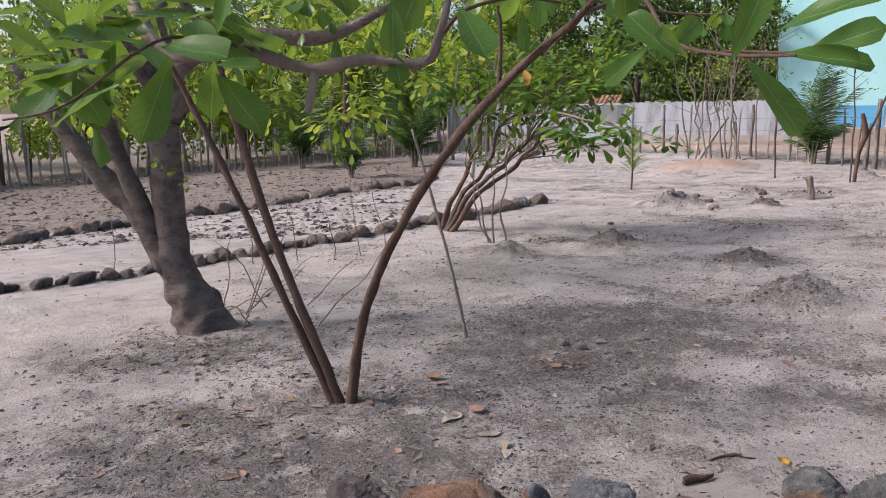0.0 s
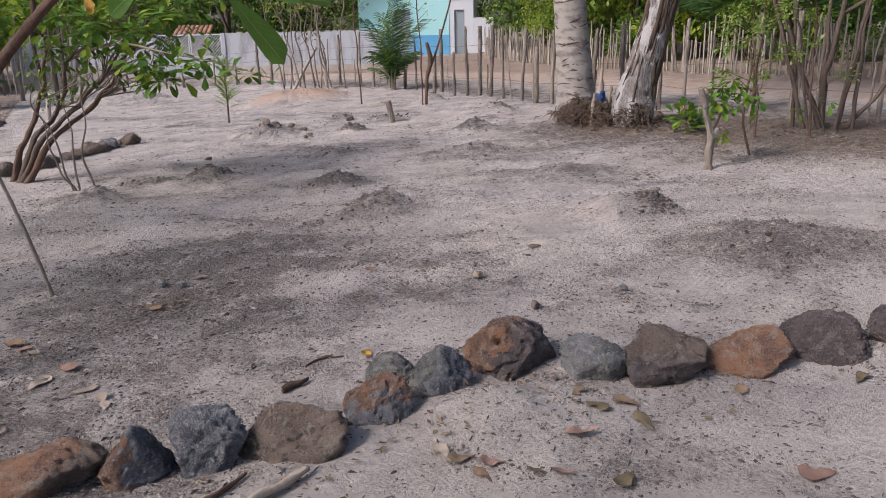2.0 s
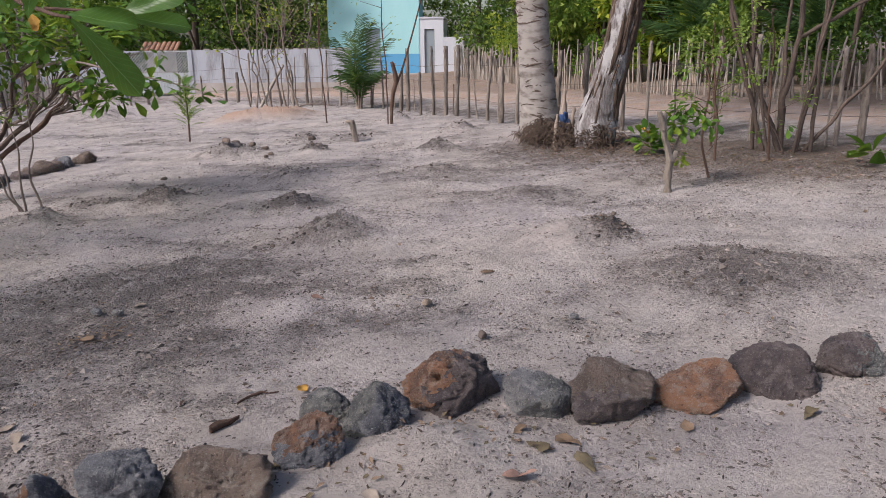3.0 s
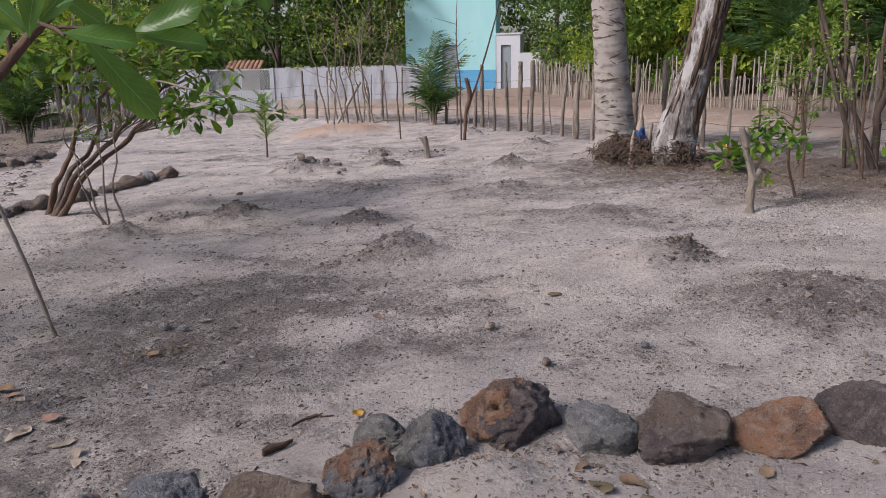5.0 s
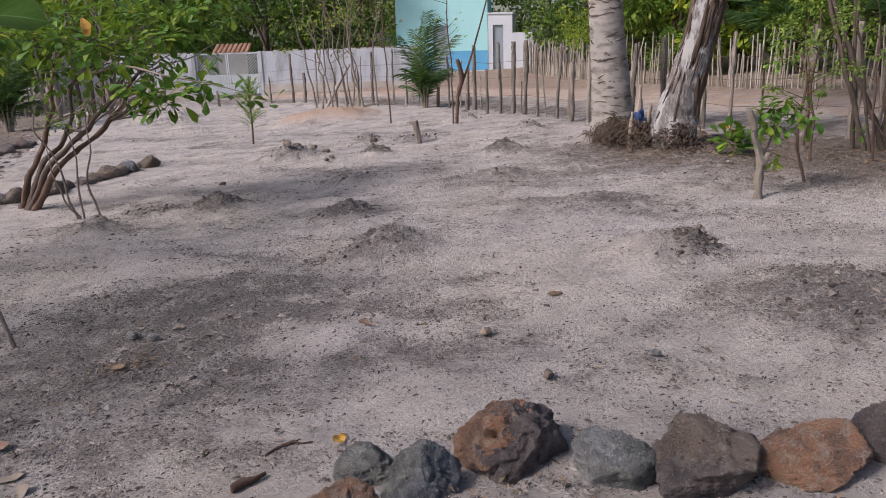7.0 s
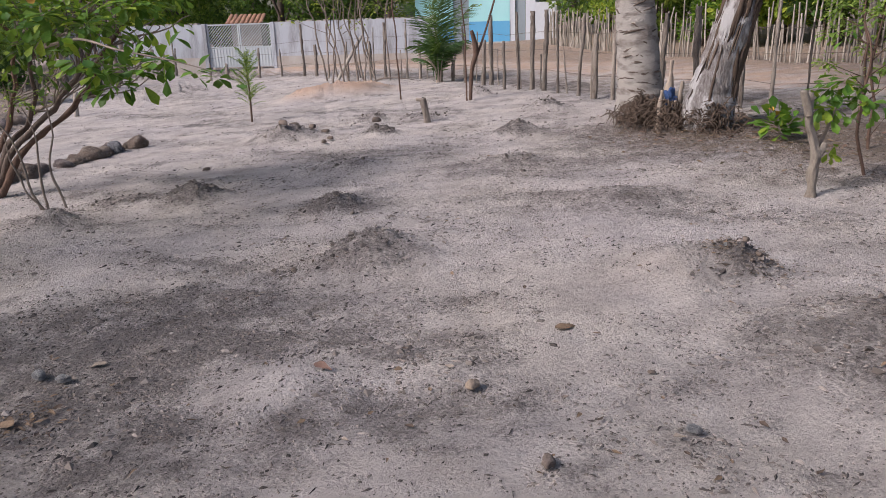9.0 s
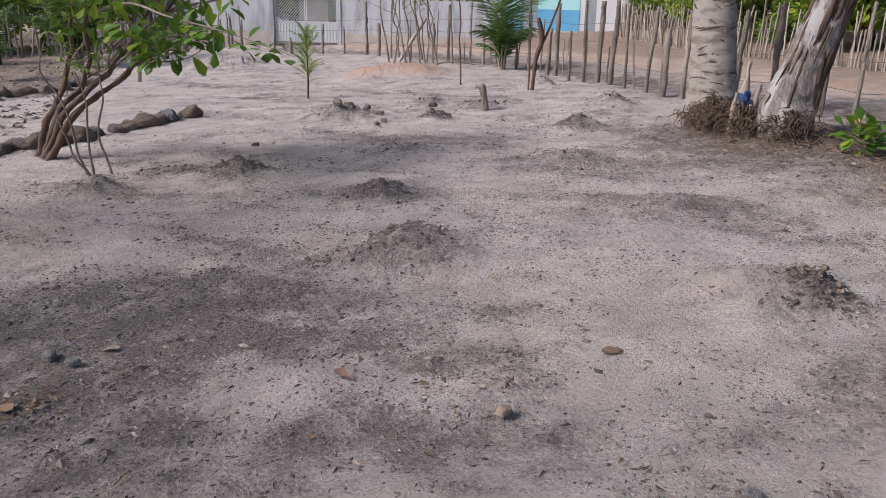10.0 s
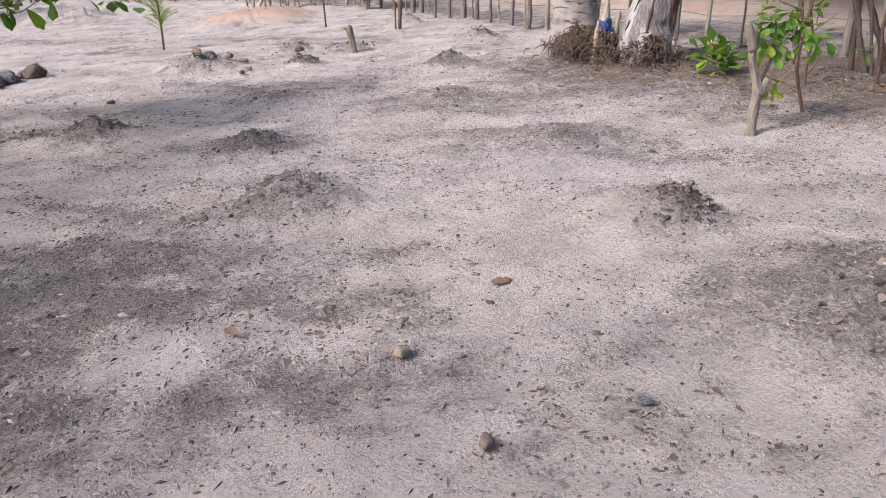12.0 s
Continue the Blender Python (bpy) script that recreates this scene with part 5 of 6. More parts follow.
limb(corner, "branch", [(0.610, 8.750, 1.450), (0.960, 8.000, 1.500), (1.260, 7.400, 1.400), (1.660, 7.100, 1.280), (2.060, 6.880, 1.120)], [0.015, 0.011, 0.008, 0.005, 0.002], M_GREY_STEM, 7, 30, 0.3)
rng = random.Random(17)
for i in range(58):
    a = Vector(rng.choice(STEMS)[rng.choice((2, 3))])
    d = Vector((rng.uniform(-0.2, 0.9), rng.uniform(-0.9, 0.2), rng.uniform(0.1, 0.8)))
    limb(corner, "twig", [a, a + d * 0.5 + Vector((0.160, 0.000, 0.050)), a + d], [0.010, 0.007, 0.003], M_GREY_STEM, 5, 10, 0.3, 0.12)
leaf_spray(corner, [(1.140, 7.500, 1.250), (0.990, 7.500, 1.350), (1.340, 7.400, 1.250), (1.540, 7.300, 1.300), (1.190, 7.400, 1.150)], 0.17, 120, 0.145, M_LEAF_NEAR, 71)
leaf_spray(corner, [(1.890, 6.950, 1.150), (2.040, 6.850, 1.100), (1.740, 7.050, 1.200)], 0.07, 16, 0.12, M_LEAF_NEAR, 72)
leaf_spray(corner, [(0.740, 8.300, 1.700), (1.040, 8.200, 1.600), (1.440, 8.400, 1.750), (0.440, 8.600, 1.800), (1.640, 8.800, 2.000), (1.040, 8.900, 2.000), (0.340, 9.200, 2.000), (1.940, 9.000, 2.200), (-0.160, 9.000, 1.900)], 0.44, 900, 0.13, M_LEAF_NEAR, 73)
leaf_spray(corner, [(0.340, 9.400, 1.500), (0.740, 9.200, 1.500), (1.040, 9.300, 1.700), (1.840, 9.400, 2.400), (0.840, 9.600, 2.300)], 0.55, 520, 0.11, M_LEAF_DARK, 74)
leaf_spray(corner, [(0.240, 9.800, 0.950), (0.440, 9.500, 1.050), (0.140, 9.600, 1.100)], 0.22, 160, 0.05, M_LEAF_MID, 75)

for base, tip, w in (((0.70, 7.84, 1.93), (0.73, 7.80, 1.82), 0.10), ((0.76, 7.86, 1.86), (0.70, 7.82, 1.78), 0.07)):
    tagged(big_leaf(corner, base, tip, w, (0.1, -1, 0.2), M_DRY_YELLOW), "withered orange-yellow leaf")

# bare shoots beside it
shoots = thing("bare_shoots", "thin bare grey shoots on a small mound", "plant", P(0.35, 9.0))
for pts in (((0.26, 9.15, -0.05), (0.2, 9.15, 0.5), (0.05, 9.15, 0.9), (0.12, 9.1, 1.2)), ((0.3, 9.1, -0.05), (0.15, 9.1, 0.4), (0.1, 9.05, 0.8)), ((0.48, 9.12, -0.05), (0.45, 9.12, 0.5), (0.56, 9.1, 1.15)), ((0.32, 9.12, -0.05), (0.35, 9.1, 0.5), (0.3, 9.1, 0.95))):
    limb(shoots, "shoot", pts, [0.014, 0.011, 0.008, 0.004], M_GREY_STEM, 6, 20, 0.4, 0.08)

# the stick in the ground
stick = thing("stick", "thin pale leaning stick pushed into the earth", "stick", P(0.08, 5.17))
limb(stick, "shaft", [(0.09, 5.17, -0.08), (0.0, 5.16, 0.5), (-0.1, 5.14, 1.0), (-0.2, 5.12, 1.45)], [0.013, 0.012, 0.010, 0.008], M_PALE_WOOD, 7, 24, 0.4)

# dead twigs at the tree's foot
rng = random.Random(23)
brush = thing("dead_branches", "thin dead branches lying by the tree foot", "branches", P(-1.6, 5.9))
for i in range(12):
    a = Vector((-1.7 + rng.gauss(0, 0.3), 5.9 + rng.gauss(0, 0.3), 0.02))
    d = Vector((rng.uniform(-0.35, 0.7), rng.uniform(-0.3, 0.6), rng.uniform(0.1, 0.9)))
    limb(brush, "branch", [a, a + d * 0.5 + Vector((0.04, 0, 0.05)), a + d], [0.006, 0.0045, 0.002], M_GREY_STEM, 5, 8, 0.3, 0.08)
for x, h in ((-3.9, 0.9), (-2.4, 1.3), (-1.9, 1.0), (-1.5, 0.8), (-1.2, 1.2), (-0.9, 1.0)):
    limb(brush, "shoot", [(x, 7.4 + 0.6 * x / 3 + 1.4, -0.05), (x + 0.03, 8.1, h * 0.5), (x - 0.05, 8.1, h)], [0.006, 0.005, 0.002], M_GREY_STEM, 5, 8, 0.3, 0.08)

# ---- posts, stumps and small plants of the yard ----
cut = thing("cut_post", "short cut wooden post standing in the yard", "post", P(5.06, 11.5))
limb(cut, "shaft", [(5.08, 11.5, -0.1), (5.06, 11.5, 0.15), (5.03, 11.51, 0.33)], [0.05, 0.048, 0.05], M_POST, 10, 8, 0.2)
limb(cut, "cut_top", [(5.06, 11.5, 0.30), (4.93, 11.5, 0.33)], [0.03, 0.022], M_CUT, 7, 3, 0.3)
white = thing("short_post", "short pale post at the path end", "post", P(-0.09, 18.8))
limb(white, "shaft", [(-0.09, 18.8, -0.1), (-0.05, 18.8, 0.25), (0.0, 18.8, 0.5)], [0.06, 0.055, 0.055], M_STAKE, 8, 6, 0.2)

stump = thing("stump", "lopped pale grey sapling trunk with leafy shoots", "stump", P(5.77, 5.28))
limb(stump, "trunk", [(5.78, 5.28, -0.1), (5.765, 5.28, 0.1), (5.78, 5.28, 0.3), (5.75, 5.30, 0.45), (5.715, 5.31, 0.62)], [0.043, 0.032, 0.029, 0.023, 0.02], M_PALE_WOOD, 14, 60, 1.0)
limb(stump, "stub", [(5.725, 5.31, 0.58), (5.69, 5.31, 0.68), (5.66, 5.30, 0.76)], [0.028, 0.024, 0.022], M_PALE_WOOD, 9, 12, 1.0)
limb(stump, "stub", [(5.72, 5.31, 0.60), (5.74, 5.32, 0.68), (5.75, 5.33, 0.73)], [0.026, 0.022, 0.019], M_PALE_WOOD, 9, 12, 1.0)
limb(stump, "stub", [(5.78, 5.28, 0.28), (5.83, 5.27, 0.34), (5.85, 5.27, 0.37)], [0.03, 0.026, 0.02], M_PALE_WOOD, 9, 12, 1.0)
limb(stump, "shoot", [(5.77, 5.3, 0.3), (5.9, 5.32, 0.42), (6.02, 5.34, 0.62)], [0.02, 0.014, 0.006], M_GREY_STEM, 6, 10)
leaf_spray(stump, [(6.0, 5.38, 0.72), (6.16, 5.3, 0.66), (5.92, 5.4, 0.62), (6.1, 5.35, 0.78), (6.05, 5.4, 0.56), (6.25, 5.25, 0.6)], 0.15, 150, 0.10, M_LEAF_NEAR, 81, droop=0.6)
leaf_spray(stump, [(5.93, 5.3, 0.28), (5.98, 5.3, 0.33)], 0.05, 8, 0.10, M_LEAF_YEL, 82, droop=0.7)


def sapling(x, y, h, leaf, seed, label, n=40, size=0.09, r=0.25, low=0.35):
    rng = random.Random(seed)
    t = thing("young_tree", label, "plant", P(x, y))
    lx, ly = rng.uniform(-0.08, 0.08), rng.uniform(-0.08, 0.08)
    limb(t, "stem", [(x, y, -0.1), (x + lx, y + ly, h * 0.4), (x + lx * 0.5, y, h * 0.75), (x + lx * 2, y + ly, h)], [0.016, 0.013, 0.010, 0.004], M_STEM, 6, 16, 0.3, 0.06)
    cs = []
    for k in range(7):
        z = rng.uniform(low, 1.0) * h
        a = rng.uniform(0, 6.3)
        e = (x + math.cos(a) * r, y + math.sin(a) * r, z + 0.1)
        limb(t, "twig", [(x + lx * 0.6, y, z - 0.05), e], [0.006, 0.002], M_STEM, 4, 3)
        cs.append(e)
    if n:
        leaf_spray(t, cs, 0.13, n, size, leaf, seed)
    return t


sapling(6.57, 5.5, 1.15, M_LEAF_NEAR, 1, "thin young tree with few green leaves", 12, 0.08, 0.2, 0.2)
sapling(7.3, 6.1, 1.5, M_LEAF_FEATHER, 2, "feathery light green young tree", 460, 0.055, 0.34)
sapling(7.7, 5.7, 1.6, M_LEAF_FEATHER, 3, "feathery light green young tree", 240, 0.055, 0.30)
sapling(8.1, 6.9, 1.5, M_LEAF_FEATHER, 4, "feathery light green young tree", 420, 0.055, 0.34)
sapling(8.6, 4.6, 1.3, M_LEAF_NEAR, 7, "feathery light green young tree", 60, 0.055, 0.3)
sapling(5.73, 14.68, 2.9, M_LEAF_YEL, 5, "tall thin young tree with sparse leaves", 30, 0.07, 0.35, 0.5)
sapling(6.5, 13.36, 2.6, M_LEAF_YEL, 6, "thin forked young tree with sparse leaves", 26, 0.07, 0.4, 0.4)
fork = thing("forked_pole", "dark forked dry pole by the fence", "pole", P(6.75, 13.3))
limb(fork, "shaft", [(6.55, 13.35, -0.1), (6.62, 13.35, 0.5), (6.72, 13.35, 0.8), (6.66, 13.35, 1.15)], [0.03, 0.035, 0.05, 0.03], M_STEM, 8, 16, 0.3)
limb(fork, "limb", [(6.62, 13.35, 0.5), (6.95, 13.35, 1.2), (7.4, 13.4, 2.3), (7.6, 13.4, 3.0)], [0.022, 0.018, 0.012, 0.005], M_STEM, 6, 16, 0.2)


def bare_tree(x, y, h, seed):
    rng = random.Random(seed)
    t = thing("bare_tree", "bare thin-stemmed tree with a few dry leaves", "tree", P(x, y), "bare trees by the fence")
    cs = []
    for k in range(4):
        a, sp = rng.uniform(0, 6.3), rng.uniform(0.15, 0.8)
        ex, ey = x + math.cos(a) * sp, y + math.sin(a) * sp
        hh = h * rng.uniform(0.7, 1.05)
        bx, by = x + rng.uniform(-0.5, 0.5), y + rng.uniform(-0.5, 0.5)
        limb(t, "stem", [(bx, by, -0.1), (bx + (ex - x) * 0.3, by + (ey - y) * 0.3 + 0.1, hh * 0.35), (bx + (ex - x) * 0.6 + rng.uniform(-0.2, 0.2), by + (ey - y) * 0.75, hh * 0.7), (bx + ex - x, by + ey - y, hh)], [0.024, 0.017, 0.011, 0.005], M_GREY_STEM, 6, 18, 0.5, 0.14)
        for m in range(5):
            f = rng.uniform(0.35, 0.95)
            b = Vector((bx + (ex - x) * f, by + (ey - y) * f, hh * f))
            d = Vector((rng.gauss(0, 0.4), rng.gauss(0, 0.4), rng.uniform(0.15, 0.7)))
            limb(t, "twig", [b, b + d * 0.5, b + d + Vector((0, 0, 0.05))], [0.008, 0.006, 0.003], M_GREY_STEM, 4, 5)
            cs.append(tuple(b + d))
    leaf_spray(t, cs, 0.35, 260, 0.09, M_LEAF_DRYISH if seed % 2 else M_LEAF_YEL, seed)
    return t


for k, (x, y, h) in enumerate(((6.25, 20.6, 4.0), (6.7, 19.6, 3.8), (6.5, 20.1, 3.4))):
    bare_tree(x, y, h, 300 + k)
lean = thing("leaning_pole", "pale pole leaning against the fence", "pole", P(6.0, 20.6))
limb(lean, "shaft", [(5.95, 20.6, -0.03), (6.4, 20.9, 0.5), (6.9, 21.2, 1.05)], [0.045, 0.045, 0.04], M_STAKE, 8, 10, 0.2)
low = thing("fallen_branch", "grey fallen branch lying near the fence", "branch", P(6.6, 18.2))
limb(low, "shaft", [(6.2, 18.4, 0.05), (6.6, 18.3, 0.14), (7.2, 18.1, 0.05)], [0.02, 0.02, 0.008], M_GREY_STEM, 6, 12, 0.3)

# young palm at the fence
palm = thing("young_palm", "young palm with upright fronds and hanging dark leaflets", "palm", G(7.47, 17.2))
FR = [frond_mesh("frond", 2.1, 40, 0.62, M_FROND, 300 + i, 0.34, 0.10, 0.6, 0.15) for i in range(3)]
LOW_FR = [frond_mesh("low_frond", 1.25, 30, 0.8, M_FROND, 310 + i, 0.75, 0.35, 0.7, 0.17) for i in range(2)]
rng = random.Random(31)
for i in range(19):
    upper = i < 8
    ob = new("frond", FR[i % 3] if upper else LOW_FR[i % 2])
    ob.parent = palm
    s = rng.uniform(0.8, 1.12) if upper else rng.uniform(0.6, 1.0)
    tip = rng.uniform(-1.52, -1.2) if upper else rng.uniform(-1.5, -1.05)
    ob.matrix_basis = Matrix.Translation((rng.uniform(-.1, .1), rng.uniform(-.1, .1), 0.12 if upper else rng.uniform(0.02, 0.3))) @ Matrix.Rotation(i * 2.399, 4, "Z") @ Matrix.Rotation(tip, 4, "Y") @ Matrix.Rotation(rng.uniform(-.4, .4), 4, "X") @ Matrix.Diagonal((s, s, s, 1))
for i in range(9):
    bm = bmesh.new()
    a = i * 0.7
    tube(bm, [(0.05 * math.cos(a), 0.05 * math.sin(a), -0.05), (0.09 * math.cos(a), 0.09 * math.sin(a), 0.3), ((0.14 + 0.1 * (i % 3)) * math.cos(a), (0.14 + 0.1 * (i % 3)) * math.sin(a), 0.5 + 0.07 * (i % 4))], [0.022, 0.016, 0.006], 6, 8, 0.3)
    part("dry_stalk", bm, M_SPLINTER, palm, "pale dry leaf stalk")
# feathery seedling
seed_t = thing("palm_seedling", "small feathery palm seedling with a bare foot", "palm", G(2.9, 13.95))
bm = bmesh.new()
tube(bm, [(0, 0, -0.05), (0.01, 0, 0.4), (0, 0, 0.95)], [0.018, 0.014, 0.006], 6, 8, 0.2)
part("stem", bm, M_STEM, seed_t)
fs = frond_mesh("frond", 0.46, 18, 0.3, M_LEAF_MID, 330, 0.3, 0.35, 0.2, 0.16)
for i in range(36):
    ob = new("frond", fs)
    ob.parent = seed_t
    s = rng.uniform(0.6, 1.0)
    ob.matrix_basis = Matrix.Translation((0, 0, 0.25 + 0.02 * i)) @ Matrix.Rotation(i * 2.399, 4, "Z") @ Matrix.Rotation(rng.uniform(-0.9, -0.1) - 0.015 * i, 4, "Y") @ Matrix.Diagonal((s, s, s, 1))
# palms of the far field
for x, y, s in ((-6.2, 26.4, 1.5), (-2.0, 24.0, 1.5), (-3.4, 20.5, 0.9), (16.8, 12.0, 1.9), (17.0, 8.2, 2.1), (16.5, 15.2, 1.8), (18.0, 5.0, 2.2)):
    t = copy_thing(palm, Matrix.Translation(G(x, y)) @ Matrix.Rotation(x, 4, "Z") @ Matrix.Diagonal((s, s, s, 1)))
    tagged(t, "bushy palm with long dark green fronds")

# bromeliad-like plant with yellowing leaves
yel = thing("yellowing_plant", "low bushy plant with green and yellow leaves", "plant", P(7.2, 7.04))
leaf_spray(yel, [(7.2, 7.04, 0.12), (7.28, 7.0, 0.15), (7.15, 7.1, 0.2)], 0.16, 60, 0.16, M_LEAF_NEAR, 91, droop=-0.3)
leaf_spray(yel, [(7.15, 7.05, 0.25), (7.1, 7.02, 0.3)], 0.05, 4, 0.13, M_DRY_YELLOW, 92, droop=-0.6)

# tree of many stems by the fence
multi = thing("many_stemmed_tree", "tree of many brown stems beside the fence", "tree", P(8.3, 5.9))
for pts, r in ((((8.15, 6.1, -0.1), (8.0, 6.3, 0.8), (7.85, 6.5, 1.8), (7.7, 6.6, 3.0)), 0.055), (((8.25, 5.95, -0.1), (8.1, 6.2, 0.7), (7.95, 6.35, 1.3), (7.75, 6.55, 2.2), (7.7, 6.5, 3.2)), 0.06),
               (((8.3, 6.0, -0.1), (8.25, 6.0, 0.6), (8.4, 5.95, 1.3), (8.45, 5.95, 2.0), (8.6, 6.1, 3.2)), 0.07), (((8.35, 5.9, -0.1), (8.5, 5.8, 0.8), (8.55, 5.75, 1.6), (8.6, 5.7, 3.0)), 0.055),
               (((8.4, 5.9, -0.1), (8.7, 5.55, 0.5), (9.0, 5.2, 1.1), (9.2, 4.95, 1.8), (9.4, 4.7, 2.6)), 0.045), (((8.42, 5.95, 1.3), (8.7, 5.6, 1.55), (8.95, 5.4, 1.8), (9.3, 5.1, 2.4)), 0.05), (((8.2, 5.85, -0.1), (8.0, 5.9, 0.3), (7.9, 5.95, 0.42)), 0.02)):
    limb(multi, "stem", pts, [r * 0.52, r * 0.42, r * 0.36, r * 0.2], M_BARK, 9, 36, 0.7, 0.05)
for x, y, lx, ly, r in ((8.1, 6.25, -0.1, 0.1, 0.022), (8.33, 6.1, 0.12, 0.0, 0.026), (8.45, 5.75, 0.1, -0.1, 0.024), (8.2, 5.8, 0.45, -0.35, 0.018), (8.05, 6.0, -0.4, 0.2, 0.016)):
    limb(multi, "stem", [(x, y, -0.1), (x + lx * 0.3, y + ly * 0.3, 0.9), (x + lx * 0.6, y + ly * 0.7, 1.8), (x + lx, y + ly, 3.0)], [r, r * 0.85, r * 0.7, r * 0.4], M_BARK, 8, 30, 0.6, 0.05)
leaf_spray(multi, [(7.7, 6.6, 3.0), (8.6, 6.1, 3.2), (8.6, 5.7, 3.0), (9.4, 4.7, 2.7), (8.2, 6.2, 3.3), (9.0, 5.2, 3.0), (8.0, 5.6, 2.9)], 0.6, 420, 0.12, M_LEAF_NEAR, 95)
leaf_spray(multi, [(7.95, 5.7, 0.38), (7.6, 5.8, 0.30)], 0.07, 14, 0.10, M_LEAF_NEAR, 96)
# big leaf plant at the yard's edge
arum = thing("broad_leaf_plant", "low plant with broad green leaves", "plant", P(8.15, 4.8))
leaf_spray(arum, [(8.15, 4.8, 0.15), (8.2, 4.75, 0.2)], 0.08, 9, 0.32, M_LEAF_NEAR, 97, droop=-0.2)

# thin trunks and brush between road fence and woods
rng = random.Random(44)
for i in range(26):
    y = rng.uniform(3, 27)
    x = 15.2 + rng.uniform(0.4, 3.0) + max(0, (y - 20) * 0.25)
    t = thing("slim_trunk", "slim grey-brown trunk in the roadside wood", "tree", G(x, y), "slim trunks across the road")
    h = rng.uniform(3.5, 6)
    bm = bmesh.new()
    tube(bm, [(0, 0, -0.1), (rng.gauss(0, .2), rng.gauss(0, .2), h * 0.4), (rng.gauss(0, .5), rng.gauss(0, .5), h)], [0.07, 0.055, 0.02], 6, 10, 0.25)
    part("trunk", bm, M_BARK, t)
for k, (x, y, h, c, m) in enumerate(((17.2, 22.5, 3.0, 1.6, M_LEAF_MID), (16.6, 18.5, 2.4, 1.4, M_LEAF_NEAR), (15.9, 13.0, 2.4, 1.3, M_LEAF_MID), (16.8, 10.2, 2.6, 1.5, M_LEAF_DARK), (17.6, 6.8, 2.6, 1.5, M_LEAF_MID), (18.2, 25.5, 3.2, 1.8, M_LEAF_YEL), (17.8, 2.5, 2.8, 1.6, M_LEAF_MID))):
    leafy_tree("bush", "dense green bush behind the stake fence", G(x, y), h, c, 60 + k, m, 3500, 0.13, 0.05, 20, None, 0.1, kind="bush", group="bushes across the road")

# ---- the field on the far side of the path ----
field = thing("field_fence", "thin pale stake fence across the field", "fence", G(-6.0, 27.0))
o3 = field.matrix_basis.translation.copy()
q = spline([(-22, 18, 0), (-15, 23, 0), (-8, 28, 0), (-3, 30.5, 0), (2.5, 31.5, 0)], 110)
for i, p in enumerate(q):
    ob = new("stake", stakes[i % 10])
    ob.parent = field
    ob.matrix_basis = Matrix.Translation(G(p.x + rng.uniform(-.1, .1), p.y + rng.uniform(-.1, .1)) - o3) @ Matrix.Rotation(rng.uniform(0, 6), 4, "Z") @ Matrix.Rotation(rng.gauss(0, 0.07), 4, "X") @ Matrix.Diagonal((1.1, 1.1, rng.uniform(0.9, 1.5), 1))
for i in range(24):
    x = rng.uniform(-18, 1)
    y = 23 + 0.45 * x + rng.uniform(2, 12)
    t = thing("slim_trunk", "slim pale trunk in the dry field", "tree", G(x, y), "slim trunks of the field")
    h = rng.uniform(3, 5.5)
    bm = bmesh.new()
    tube(bm, [(0, 0, -0.1), (rng.gauss(0, .15), rng.gauss(0, .15), h * 0.4), (rng.gauss(0, .4), rng.gauss(0, .4), h)], [0.075, 0.055, 0.02], 6, 10, 0.25)
    part("trunk", bm, M_GREY_STEM if i % 3 else M_BARK, t)
trk = thing("field_tree", "single brown trunk standing in the dry field", "tree", G(-4.6, 26.5))
bm = bmesh.new()
tube(bm, [(0, 0, -0.1), (0.03, 0, 1.2), (0.1, 0, 3.4), (0.2, 0, 5.0)], [0.17, 0.14, 0.12, 0.05], 9, 16, 0.25)
part("trunk", bm, M_BARK, trk)
part("crown", leaf_cloud("crown", [(0.2, 0, 4.6), (1.0, 0.3, 4.2), (-0.8, -0.2, 4.3), (0.3, -0.8, 4.0), (0, 0.8, 4.4)], [0.9, 0.8, 0.8, 0.8, 0.7], 1500, 0.2, M_LEAF_YEL, 5), None, trk)
for k, (x, y, h, c, m) in enumerate(((-9.5, 31.0, 4.2, 2.2, M_LEAF_YEL), (-4.5, 33.0, 4.5, 2.3, M_LEAF_MID), (-14.5, 27.5, 4.5, 2.4, M_LEAF_YEL), (0.0, 35.0, 4.5, 2.3, M_LEAF_YEL), (-19.0, 22.5, 5, 2.6, M_LEAF_MID), (-6.8, 36.0, 5.0, 2.4, M_LEAF_YEL), (-12.0, 35.5, 5.5, 2.8, M_LEAF_MID))):
    leafy_tree("small_tree", "sunlit yellow-green small tree beyond the field", G(x, y), h, c, 80 + k, m, 5000, 0.17, 0.08, 26, None, 0.2, group="small trees beyond the field")

# ---- low house with clay roof behind the wall ----
hut = thing("low_house", "small hut with a clay tile roof", "house", Vector((5.65, 35.2, G(5.65, 35.2).z)), "", "", -0.35)
bm = bmesh.new()
box(bm, -0.6, 0.65, 0, 1.2, -0.5, 1.72)
part("wall", bm, M_WALL_BASE, hut, "", False)
roof = new("roof")
roof.parent = hut
tile = bmesh.new()
for k in range(7):
    a = math.pi * k / 6
    for s in (0, 1):
        tile.verts.new((-0.09 * math.cos(a), s * 0.42, 0.05 * math.sin(a)))
tile.verts.ensure_lookup_table()
for k in range(6):
    tile.faces.new([tile.verts[j] for j in (2 * k, 2 * k + 2, 2 * k + 3, 2 * k + 1)])
tile_me = to_mesh("tile", tile, M_ROOF)
